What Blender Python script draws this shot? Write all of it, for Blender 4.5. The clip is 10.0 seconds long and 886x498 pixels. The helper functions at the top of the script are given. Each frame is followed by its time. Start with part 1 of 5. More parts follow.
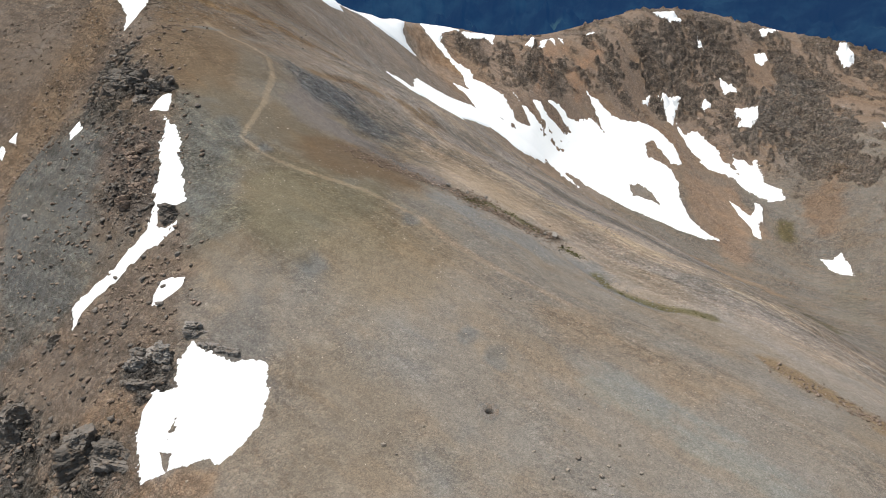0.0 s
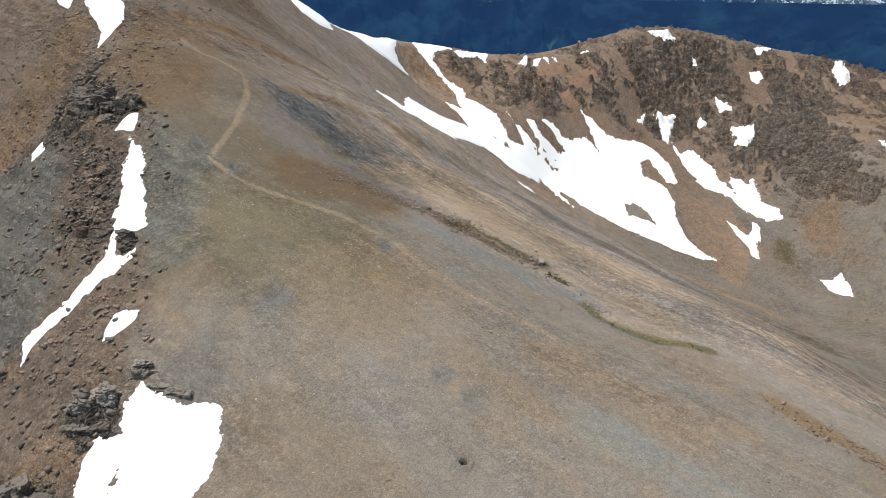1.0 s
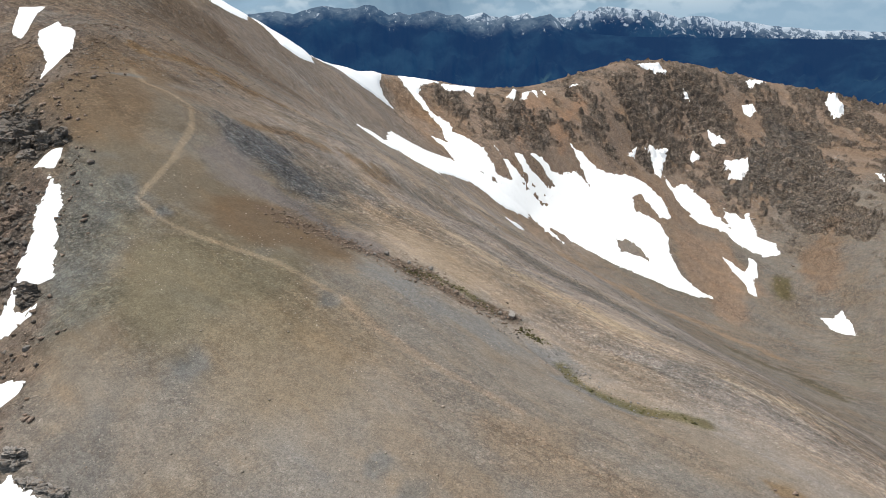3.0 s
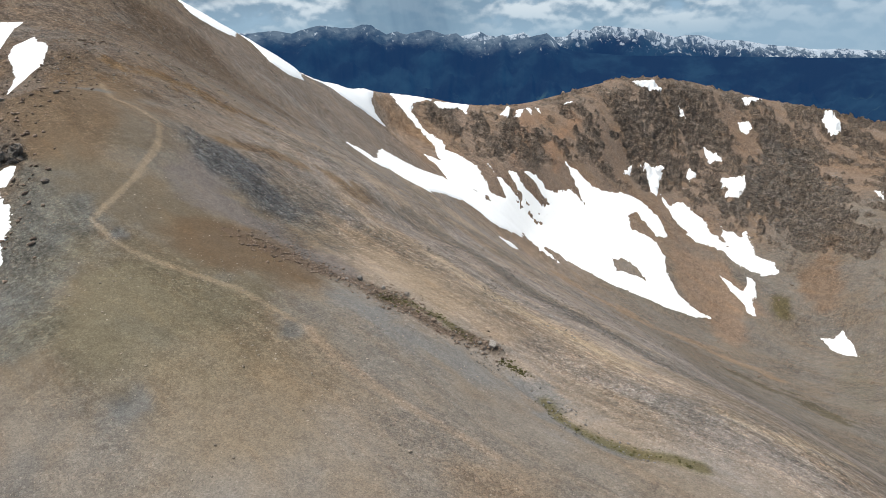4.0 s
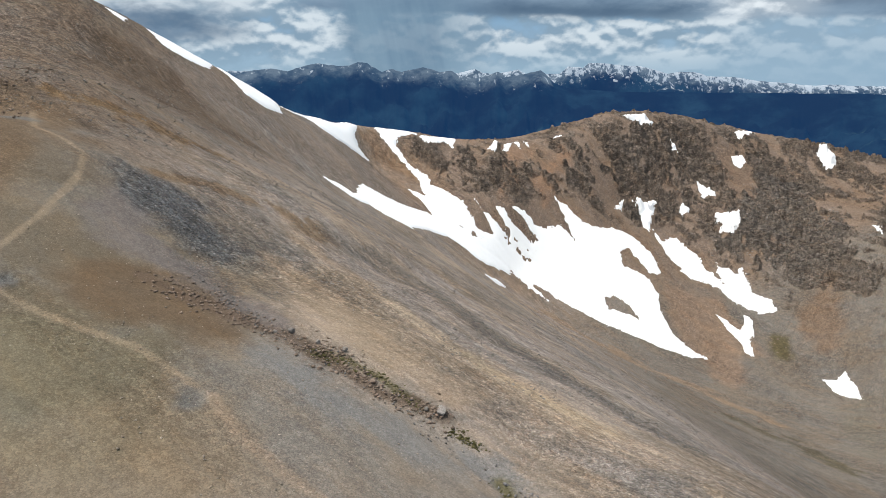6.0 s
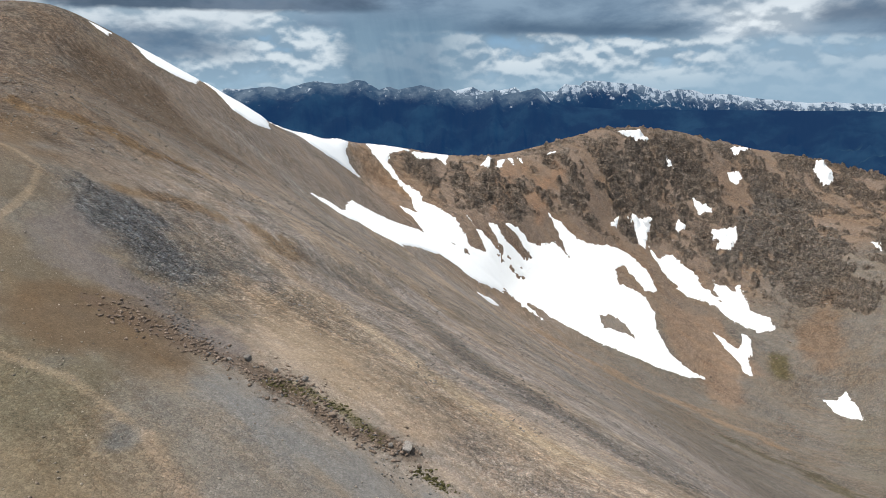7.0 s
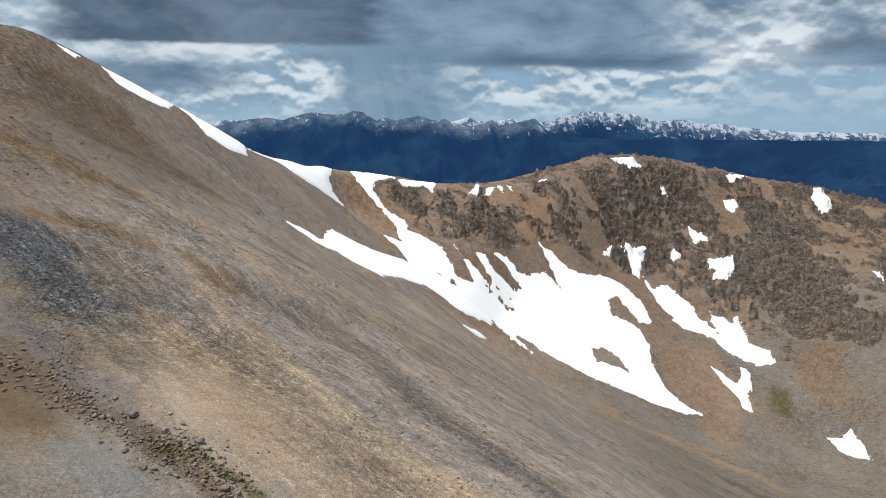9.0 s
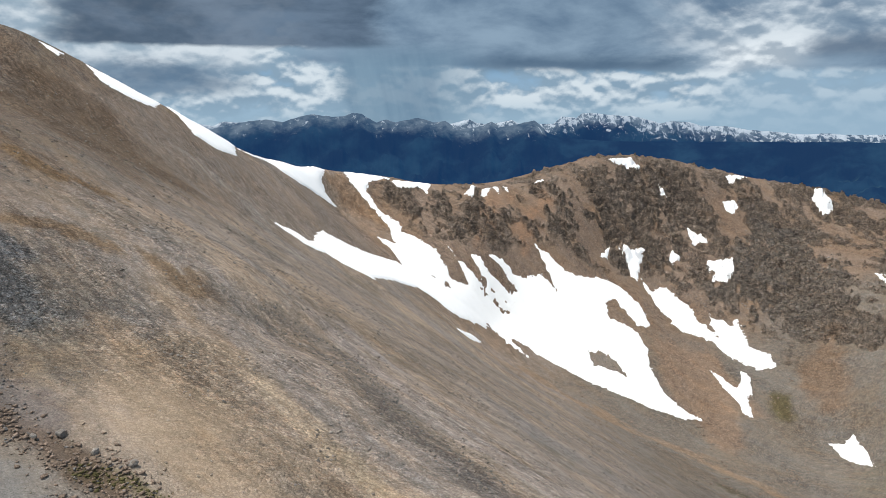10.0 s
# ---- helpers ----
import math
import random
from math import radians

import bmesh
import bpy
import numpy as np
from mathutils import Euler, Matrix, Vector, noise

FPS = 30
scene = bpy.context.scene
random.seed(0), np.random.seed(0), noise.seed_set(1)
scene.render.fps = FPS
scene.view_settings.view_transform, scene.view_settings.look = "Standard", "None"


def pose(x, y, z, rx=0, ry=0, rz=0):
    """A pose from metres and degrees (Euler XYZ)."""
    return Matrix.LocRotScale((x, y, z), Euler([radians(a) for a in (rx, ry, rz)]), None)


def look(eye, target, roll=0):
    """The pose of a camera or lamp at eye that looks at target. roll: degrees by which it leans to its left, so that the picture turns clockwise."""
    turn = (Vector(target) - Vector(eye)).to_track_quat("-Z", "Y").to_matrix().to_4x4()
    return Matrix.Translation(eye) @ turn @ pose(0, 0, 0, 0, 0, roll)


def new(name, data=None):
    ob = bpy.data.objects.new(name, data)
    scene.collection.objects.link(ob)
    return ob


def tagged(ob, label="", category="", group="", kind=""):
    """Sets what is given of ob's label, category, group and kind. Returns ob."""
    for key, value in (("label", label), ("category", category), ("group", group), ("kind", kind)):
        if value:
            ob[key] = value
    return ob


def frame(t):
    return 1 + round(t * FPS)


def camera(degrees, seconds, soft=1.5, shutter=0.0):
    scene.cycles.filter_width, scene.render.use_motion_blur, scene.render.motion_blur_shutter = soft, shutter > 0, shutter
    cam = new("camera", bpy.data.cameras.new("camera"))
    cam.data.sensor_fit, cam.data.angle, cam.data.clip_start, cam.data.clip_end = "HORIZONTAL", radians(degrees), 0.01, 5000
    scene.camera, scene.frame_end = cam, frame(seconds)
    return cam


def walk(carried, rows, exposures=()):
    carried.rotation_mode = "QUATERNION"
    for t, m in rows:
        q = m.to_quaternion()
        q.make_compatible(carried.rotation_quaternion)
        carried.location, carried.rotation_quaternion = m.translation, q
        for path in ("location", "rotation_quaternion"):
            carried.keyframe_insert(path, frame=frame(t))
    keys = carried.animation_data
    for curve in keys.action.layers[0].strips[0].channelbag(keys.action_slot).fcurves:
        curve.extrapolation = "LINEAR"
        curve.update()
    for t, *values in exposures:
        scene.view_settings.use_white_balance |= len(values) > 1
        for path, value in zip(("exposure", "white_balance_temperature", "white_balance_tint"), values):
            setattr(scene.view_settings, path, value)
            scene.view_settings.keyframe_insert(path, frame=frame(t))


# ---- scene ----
cam = camera(62.7, 10.0, soft=0.85)
METRES, EYE, TILT, LEAN, TURN = 100.0, 60.0, -21.7, 0.0, 0.0
ROWS = [
    (0.0, 0.0, 0.0, 0.0, 0.0, 0.0, -0.0),
    (0.5, 0.0197, 0.0493, 0.0097, -0.11, 0.81, 0.09),
    (1.0, 0.0374, 0.0954, 0.0179, -0.17, 1.47, 0.18),
    (1.5, 0.0547, 0.1413, 0.0278, -0.19, 2.1, 0.22),
    (2.0, 0.073, 0.1871, 0.0372, -0.25, 2.75, 0.28),
    (2.5, 0.0917, 0.2333, 0.0467, -0.35, 3.42, 0.36),
    (4.0, 0.1507, 0.3711, 0.0735, -0.57, 5.52, 0.57),
    (4.5, 0.1708, 0.4164, 0.0824, -0.61, 6.23, 0.62),
    (5.0, 0.1916, 0.4614, 0.0913, -0.65, 6.92, 0.67),
    (5.5, 0.2127, 0.5061, 0.1001, -0.71, 7.6, 0.73),
    (7.0, 0.2776, 0.6377, 0.1247, -0.91, 9.65, 0.9),
    (7.5, 0.2978, 0.6775, 0.132, -0.98, 10.26, 0.94),
    (8.0, 0.3222, 0.7239, 0.1403, -1.05, 10.98, 1.02),
    (8.5, 0.344, 0.7679, 0.1483, -1.06, 11.62, 1.05),
    (9.0, 0.3657, 0.8113, 0.1559, -0.98, 12.02, 1.04),
    (9.5, 0.3873, 0.8535, 0.1639, -0.93, 12.12, 1.06),
    (10.0, 0.4084, 0.8956, 0.1717, -0.93, 12.19, 1.06),
]
walk(cam, [(t, pose(0, 0, EYE, TILT, LEAN, TURN) @ pose(METRES * x, METRES * y, METRES * z, 90 + pitch, roll, yaw)) for t, x, y, z, yaw, pitch, roll in ROWS])

# ---- light ----
SUN_AZ, SUN_EL = radians(-95), radians(70)      # azimuth from +y towards +x
sun_way = Vector((math.sin(SUN_AZ) * math.cos(SUN_EL), math.cos(SUN_AZ) * math.cos(SUN_EL), math.sin(SUN_EL)))
sun_data = bpy.data.lights.new("sun", "SUN")
sun_data.energy, sun_data.angle, sun_data.color = 4.75, radians(0.53), (1.0, 0.95, 0.88)
sun = new("sun", sun_data)
sun.matrix_world = look(sun_way * 900, (0, 0, 0))
scene.view_settings.exposure = 0.0


class Nodes:
    """A small shorthand for node trees."""
    def __init__(self, tree):
        self.tree = tree
        tree.nodes.clear()

    def put(self, kind, **sockets):
        node = self.tree.nodes.new(kind)
        for key, value in sockets.items():
            self.plug(node, key, value)
        return node

    def plug(self, node, key, value):
        sock = node.inputs[int(key[1:])] if key[0] == "i" and key[1:].isdigit() else node.inputs[key.replace("_", " ")]
        if isinstance(value, bpy.types.NodeSocket):
            self.tree.links.new(value, sock)
        else:
            sock.default_value = value

    def math(self, op, a, b=0.0, c=0.0, clamp=False):
        node = self.put("ShaderNodeMath", i0=a, i1=b, i2=c)
        node.operation, node.use_clamp = op, clamp
        return node.outputs[0]

    def step(self, value, low, high):
        """Smooth ramp from 0 at low to 1 at high."""
        node = self.put("ShaderNodeMapRange", Value=value, From_Min=low, From_Max=high)
        node.interpolation_type = "SMOOTHSTEP"
        return node.outputs[0]

    def mix(self, factor, a, b, mode="MIX"):
        node = self.tree.nodes.new("ShaderNodeMix")
        node.data_type, node.blend_type = "RGBA", mode
        for index, value in ((0, factor), (6, a), (7, b)):
            if isinstance(value, bpy.types.NodeSocket):
                self.tree.links.new(value, node.inputs[index])
            elif index:
                node.inputs[index].default_value = (*value, 1.0)
            else:
                node.inputs[index].default_value = value
        return node.outputs[2]

    def noise(self, vector, scale, detail=4.0, rough=0.55, warp=0.0):
        node = self.put("ShaderNodeTexNoise", Vector=vector, Scale=scale, Detail=detail, Roughness=rough, Distortion=warp)
        return node.outputs[0]

    def vec(self, x, y, z=0.0):
        return self.put("ShaderNodeCombineXYZ", X=x, Y=y, Z=z).outputs[0]

    def scaled(self, vector, by, move=(0, 0, 0)):
        node = self.put("ShaderNodeMapping", Vector=vector, Location=move, Scale=by)
        return node.outputs[0]


world = bpy.data.worlds.new("sky")
scene.world = world
world.use_nodes = True
n = Nodes(world.node_tree)
sky = n.put("ShaderNodeTexSky")
sky.sky_type, sky.sun_disc, sky.sun_elevation, sky.sun_rotation = "NISHITA", False, SUN_EL, SUN_AZ
sky.altitude = 3900
way = n.put("ShaderNodeTexCoord").outputs["Generated"]
xyz = n.put("ShaderNodeSeparateXYZ", Vector=way)
az = n.math("ARCTAN2", xyz.outputs[0], xyz.outputs[1])
el = n.math("ARCSINE", xyz.outputs[2])
# blue air, paler towards the horizon
air = n.mix(1.0, sky.outputs[0], (0.07, 0.07, 0.07), "MULTIPLY")
haze = n.mix(n.step(el, 0.0, 0.12), (0.36, 0.48, 0.58), (0.22, 0.38, 0.55))
clear = n.mix(n.math("SUBTRACT", 1.0, n.step(el, 0.1, 0.5)), air, haze)


def span(value, a, b, fade):
    """1 between a and b, with soft ends."""
    return n.math("MULTIPLY", n.step(value, a - fade, a + fade), n.math("SUBTRACT", 1.0, n.step(value, b - fade, b + fade)))


def times(*factors):
    out = factors[0]
    for f in factors[1:]:
        out = n.math("MULTIPLY", out, f)
    return out


def heaps(across, up, seat):
    """Cumulus lumps: how thick, and how much thicker than just above (lit tops, grey bases)."""
    at = n.vec(n.math("MULTIPLY", az, across), n.math("MULTIPLY", el, up), seat)
    above = n.vec(n.math("MULTIPLY", az, across), n.math("ADD", n.math("MULTIPLY", el, up), 0.35), seat)

    def puff(where):
        bent = n.put("ShaderNodeVectorMath", i0=where, i1=n.scaled(n.put("ShaderNodeTexNoise", Vector=where, Scale=2.2, Detail=3.0).outputs["Color"], (0.5, 0.5, 0.0))).outputs[0]
        lump = n.put("ShaderNodeTexVoronoi", Vector=bent, Scale=1.1)
        return n.math("ADD", n.math("MULTIPLY", n.noise(where, 1.0, 4.0, 0.45, 0.0), 0.75), n.math("MULTIPLY", n.math("SUBTRACT", 0.9, lump.outputs["Distance"]), 0.3))
    thick = puff(at)
    return thick, n.math("SUBTRACT", thick, puff(above))


torn = n.noise(n.vec(n.math("MULTIPLY", az, 16.0), n.math("MULTIPLY", el, 42.0), 2.2), 1.0, 8.0, 0.6, 0.2)
swell = n.noise(n.vec(n.math("MULTIPLY", az, 6.0), n.math("MULTIPLY", el, 15.0), 8.4), 1.0, 8.0, 0.58, 0.3)
az_t = n.math("ADD", az, n.math("MULTIPLY", n.math("SUBTRACT", torn, 0.5), 0.07))
el_t = n.math("ADD", el, n.math("MULTIPLY", n.math("SUBTRACT", torn, 0.5), 0.035))
el_flat = n.math("ADD", el, n.math("MULTIPLY", n.math("SUBTRACT", torn, 0.5), 0.012))
el_low = n.math("ADD", el_flat, n.math("MULTIPLY", az, 0.035))
# low cumulus over the far range: heaps with lit tops and grey bases, thinning into blue
heart, rim = heaps(18.0, 30.0, 3.7)
grain, fine_rim = heaps(42.0, 62.0, 9.1)
banks = n.noise(n.vec(n.math("MULTIPLY", az, 8.0), n.math("MULTIPLY", el, 28.0), 5.5), 1.0, 3.0, 0.5, 0.0)
facing = n.math("ADD", n.math("MULTIPLY", rim, 1.9), n.math("MULTIPLY", fine_rim, 1.3))
body = n.math("ADD", n.math("MULTIPLY", heart, 0.55), n.math("MULTIPLY", grain, 0.45))
lit = n.step(n.math("ADD", facing, n.math("MULTIPLY", n.math("SUBTRACT", banks, 0.5), 0.8)), -0.22, 0.3)
heap_tone = n.mix(lit, (0.27, 0.37, 0.46), (0.72, 0.76, 0.78))
there = n.step(n.math("ADD", n.math("MULTIPLY", body, 0.6), n.math("MULTIPLY", banks, 0.4)), 0.36, 0.46)
low = n.mix(there, clear, heap_tone)
low = n.mix(n.math("SUBTRACT", 0.8, n.math("MULTIPLY", n.step(el, 0.0, 0.045), 0.8)), low, (0.34, 0.47, 0.57))
# thin veil over the eastern low sky
low = n.mix(times(n.step(az, 0.33, 0.42), n.math("SUBTRACT", 1.0, n.step(el_t, 0.05, 0.075)), 0.6), low, (0.34, 0.46, 0.56))
# storm deck above: a grey-blue sheet with a flat dark base
dark = n.math("ADD", n.math("MULTIPLY", swell, 0.75), n.math("MULTIPLY", torn, 0.25))
deck = n.mix(n.step(dark, 0.33, 0.66), (0.12, 0.185, 0.27), (0.29, 0.38, 0.47))
both = n.mix(times(n.step(el_low, 0.076, 0.084), n.step(az_t, -0.2, -0.13)), low, deck)
both = n.mix(times(span(az_t, 0.08, 0.34, 0.04), span(el_low, 0.080, 0.095, 0.011), 0.75), both, (0.065, 0.115, 0.18))
# sunlit towers where the deck breaks
tower_tone = n.mix(n.step(n.math("ADD", facing, n.math("MULTIPLY", n.math("SUBTRACT", swell, 0.5), 1.6)), -0.35, 0.4), (0.30, 0.37, 0.44), (0.80, 0.82, 0.83))
both = n.mix(times(n.step(az_t, 0.27, 0.40), n.step(el_t, 0.075, 0.1), n.step(n.math("ADD", swell, n.math("MULTIPLY", heart, 0.12)), 0.38, 0.6), 0.85), both, tower_tone)
both = n.mix(times(span(az_t, 0.365, 0.475, 0.025), span(el_t, 0.068, 0.1, 0.012)), both, n.mix(lit, (0.42, 0.47, 0.52), (0.86, 0.87, 0.87)))
both = n.mix(times(n.step(az_t, 0.46, 0.50), span(el_flat, 0.078, 0.1, 0.011), 0.85), both, (0.115, 0.165, 0.235))
# bright edge beside the dark slab, lit cloud under it, a grey bank behind the near crest
both = n.mix(times(n.math("SUBTRACT", 1.0, n.step(az_t, -0.46, -0.43)), n.step(el_t, 0.05, 0.08)), both, n.mix(n.step(swell, 0.35, 0.65), (0.36, 0.44, 0.51), (0.62, 0.67, 0.70)))
both = n.mix(times(n.math("SUBTRACT", 1.0, n.step(az_t, -0.24, -0.18)), n.step(el_flat, 0.07, 0.085)), both, n.mix(n.step(n.math("ADD", facing, n.math("MULTIPLY", n.math("SUBTRACT", swell, 0.5), 2.0)), -0.4, 0.4), (0.34, 0.42, 0.49), (0.72, 0.75, 0.77)))
bank = times(span(az_t, -0.43, -0.25, 0.05), span(el_t, 0.045, 0.085, 0.012), n.step(swell, 0.3, 0.5))
both = n.mix(times(bank, 0.9), both, n.mix(n.step(torn, 0.35, 0.65), (0.125, 0.19, 0.27), (0.2, 0.27, 0.35)))
slab = times(span(az_t, -0.452, -0.06, 0.03), n.step(el_flat, 0.101, 0.108))
both = n.mix(times(slab, 0.93), both, n.mix(n.step(dark, 0.36, 0.66), (0.06, 0.092, 0.138), (0.15, 0.2, 0.27)))
# the rain shaft under the deck
shaft = times(n.step(az_t, -0.13, -0.095), n.math("SUBTRACT", 1.0, n.step(az, -0.01, 0.11)))
threads = n.noise(n.vec(n.math("ADD", n.math("MULTIPLY", az, 34.0), n.math("MULTIPLY", el, 7.0)), n.math("MULTIPLY", el, 5.0), 0.3), 1.0, 5.0)
rain = n.mix(n.step(threads, 0.3, 0.7), (0.165, 0.255, 0.345), (0.225, 0.325, 0.41))
both = n.mix(times(shaft, n.math("SUBTRACT", 0.88, n.step(el, 0.08, 0.125))), both, rain)
both = n.mix(1.0, both, (0.92, 0.99, 1.05), "MULTIPLY")
glow = n.put("ShaderNodeBackground", Color=both, Strength=1.0)
n.tree.links.new(glow.outputs[0], n.put("ShaderNodeOutputWorld").inputs[0])

# ---- the lie of the land ----
BRINK = [(-24, 62, -8), (-27, 98, 1.5), (-40, 106, 4.2), (-49, 122, 6.5), (-53, 145, 15), (-57, 157, 20), (-66, 177, 29), (-84, 208, 39.5), (-101, 257, 46),
    (-91, 282, 51)]
LEFT_FACE = [(-60, 60, -32), (-52, 102, -2), (-64, 102, -9), (-73, 130, -5), (-75, 150, 9), (-106, 186, 12), (-92, 194, 28), (-112, 212, 14), (-145, 271, 33),
    (-122, 261, 43), (-130, 130, -45), (-190, 220, -22), (-230, 330, 30)]
SLOPE = [(0, 50, -9), (60, 50, -12), (6.6, 88, 0), (8, 99, 3.4), (-4, 91.5, 2.2), (-18, 85, -0.5), (32, 87, -1.2), (54, 81, -3.2), (34, 109, 0.4), (56, 107, -3.7),
    (62, 140, -5.8), (73, 130, -9.4),
    (33, 138, -1), (-24, 121, 9.2), (-6, 138, 11), (-40, 126, 11.6), (-38, 164, 20.3), (-47, 168, 23.6), (-17, 189, 16), (-46, 200, 31.8), (-56, 237, 36),
    (9, 173, 9), (24, 151, 3.5), (36, 195, -4), (48, 196, -8)]
UPPER_SLOPE = [(20, 213, 2.6), (57, 214, -16), (12, 230, 2), (-21, 228, 21), (-2, 242, 13), (96, 261, -49), (-36, 281, 24.4), (-63, 305, 37), (-38, 319, 21.3),
    (-72, 328, 39.3), (24, 336, -23), (-101, 392, 48), (-80, 403, 34.7),
    (-32, 437, -4), (-45, 454, 7.3), (38, 476, -52), (130, 130, -40), (170, 220, -95), (-127, 366, 62)]
CREST = [(-164, 458, 94), (-144, 487, 78), (-113, 517, 56.5), (-77, 524, 35.5), (-54, 570, 21), (-35, 593, 16), (-13.8, 607.7, 11.0), (17.7, 615.7, 5.2),
    (58.8, 627.5, -1.2), (84.8, 638.0, -1.5), (112.2, 651.4, 0.1), (151.2, 673.1, 6.2), (184.0, 697.3, 14.6), (217.3, 714.6, 15.9), (260.8, 726.9, 9.9),
    (315.8, 737.1, -2.3), (371.0, 744.0, -11.1), (420.8, 738.5, -24.1), (451.0, 731.1, -30.9)]
BOWL = [(134, 588, -46), (142, 621, -22), (169, 561, -79), (185, 622, -52), (266, 690, -26), (241, 665, -39), (260, 610, -63), (320, 634, -58), (324, 559, -72),
    (307, 502, -95), (270, 497, -120), (252, 535, -108), (228, 491, -128), (198, 492, -128), (179, 525, -104), (143, 525, -103), (91, 541, -77), (286, 456, -121),
    (230, 443, -139), (225, 575, -88), (292, 560, -90), (361, 647, -50), (337, 691, -38), (393, 639, -54), (271, 457, -135), (-21, 580, -8), (41, 600, -9),
    (77, 558, -42), (80, 533, -81), (107, 442, -96)]
BEHIND = [(-190, 560, 30), (-90, 620, -40), (20, 720, -60), (160, 790, -60), (300, 830, -70), (450, 830, -90), (-320, 480, 40)]

# outlines in plan
SNOW_BOWL_SNOWFIELD_A = [(-18.5, 608), (-2.5, 617), (13.5, 616.5), (0, 606.5), (-2, 597), (3, 589), (13, 579.5), (21, 575), (23.5, 567), (34, 562), (46, 556.5),
    (50.5, 548.5), (54.5, 542.5), (66.5, 543.5), (77, 540.5), (84, 537), (101.5, 521.5), (80, 532), (62, 531), (46, 522.5), (34, 520), (27.5, 529), (16, 547),
    (8.5, 555), (19.5, 553.5), (15.5, 570), (5.5, 582.5), (-5, 593.5), (-13, 599.5)]
SNOW_BOWL_SNOWFIELD_B = [(-33.5, 443), (-26.5, 451.5), (-19, 452), (-17, 486), (-8, 494), (2, 509), (17, 531.5), (25.5, 532.5), (36, 533), (46.5, 531),
    (58.5, 533.5), (72.5, 532.5), (100.5, 525.5), (80, 532), (54.5, 517), (44.5, 516.5), (34, 515), (22, 490.5), (12, 453.5), (1.5, 449.5), (-10, 450.5), (-18, 442.5)]
SNOW_BOWL_SNOWFIELD_C = [(53.5, 561), (60.5, 553.5), (68.5, 549.5), (77.5, 547), (92, 546), (81, 548.5), (74, 552.5), (69, 558), (74.5, 556.5), (81.5, 553),
    (94.5, 550.5), (99, 553), (89.5, 559), (81.5, 561.5), (90, 564.5), (95.5, 561), (103, 560.5), (117, 568), (126, 563), (120.5, 576), (114.5, 585.5),
    (123.5, 584.5), (134.5, 577.5), (142, 576.5), (165.5, 584.5), (175, 582.5), (184.5, 572.5), (187.5, 554), (178.5, 551), (173, 559.5), (167.5, 569),
    (159, 562.5), (160, 552.5), (168.5, 549), (177, 545.5), (179.5, 534.5), (178, 522.5), (181, 508), (188.5, 499), (198.5, 491.5), (187, 489.5), (170, 494),
    (151.5, 502), (127, 516), (104, 527), (80, 534), (66.5, 543.5)]
SNOW_CIRQUE_SNOWFIELD = [(194.5, 606.5), (198, 592.5), (212.5, 599), (217.5, 589.5), (224.5, 580.5), (226, 568), (231.5, 561), (234.5, 554), (234, 566),
    (234, 576), (241, 570.5), (247, 565.5), (251.5, 573.5), (252, 559.5), (251.5, 549), (256.5, 542.5), (262, 538), (260, 528.5), (250, 528), (243.5, 533),
    (235, 540), (229, 552.5), (222, 556.5), (207.5, 558), (203, 569.5), (198, 579)]
SNOW_CHUTE = [(185, 628.5), (194.5, 626.5), (205.5, 631), (197.5, 617.5), (190.5, 599), (187.5, 602), (189, 617.5)]
SNOW_TONGUE = [(218, 526.5), (224, 521), (228.5, 514), (234, 517.5), (238, 528), (241.5, 524), (237.5, 509), (233, 507.5), (230.5, 491.5), (226.5, 494),
    (226.5, 504.5), (221.5, 514)]
SNOW_WEDGE = [(264, 469), (268.5, 465), (275.5, 466.5), (275, 454), (271.5, 440), (267.5, 449), (264.5, 460)]
SNOW_S1 = [(375, 713.5), (385.5, 727), (391, 722), (386.5, 701), (373.5, 686.5), (372.5, 696)]
SNOW_S2 = [(291.5, 699.5), (302.5, 703), (303.5, 697), (295.5, 690), (290.5, 692.5)]
SNOW_S3 = [(303, 727), (315.5, 736.5), (328, 739), (309.5, 721)]
SNOW_S4 = [(250, 669.5), (256, 667), (264.5, 661.5), (261, 654), (249.5, 650.5)]
SNOW_S5 = [(250.5, 625.5), (259, 620.5), (272.5, 631.5), (263.5, 604), (253.5, 599), (245.5, 602.5), (253.5, 610.5), (248, 616)]
SNOW_S6 = [(164.5, 604.5), (174, 617), (171, 607.5)]
SNOW_S7 = [(222, 626.5), (228, 636.5), (232, 631), (223.5, 622)]
SNOW_S8 = [(191.5, 698.5), (214.5, 708), (219.5, 700), (216.5, 697.5), (205.5, 696.5)]
SNOW_S9 = [(234, 696), (237.5, 695), (238, 687.5), (234.5, 689)]
SNOW_N1 = [(66.5, 615.5), (72.5, 626), (76.5, 626), (74, 617)]
SNOW_N2 = [(79, 616.5), (81.5, 628.5), (88, 634), (83.5, 619)]
SNOW_N3 = [(89.5, 635.5), (93, 636.5), (93, 624.5)]
SNOW_N4 = [(97.5, 638), (100.5, 636), (100.5, 628)]
SNOW_N5 = [(123, 650), (131.5, 658), (129, 652)]
SNOW_R1 = [(354, 582.5), (355, 578), (350, 565), (349.5, 569)]
SNOW_C1 = [(-104, 505), (-93, 502.5), (-84.5, 514.5), (-76.5, 537), (-65.5, 500), (-72, 482.5), (-80.5, 477)]
SNOW_C2 = [(-72.5, 527.5), (-59, 559.5), (-42.5, 590), (-30.5, 598), (-31.5, 586.5), (-28.5, 580.5), (-21, 577.5), (-29, 571), (-40.5, 554.5), (-49.5, 547.5),
    (-60, 548.5)]
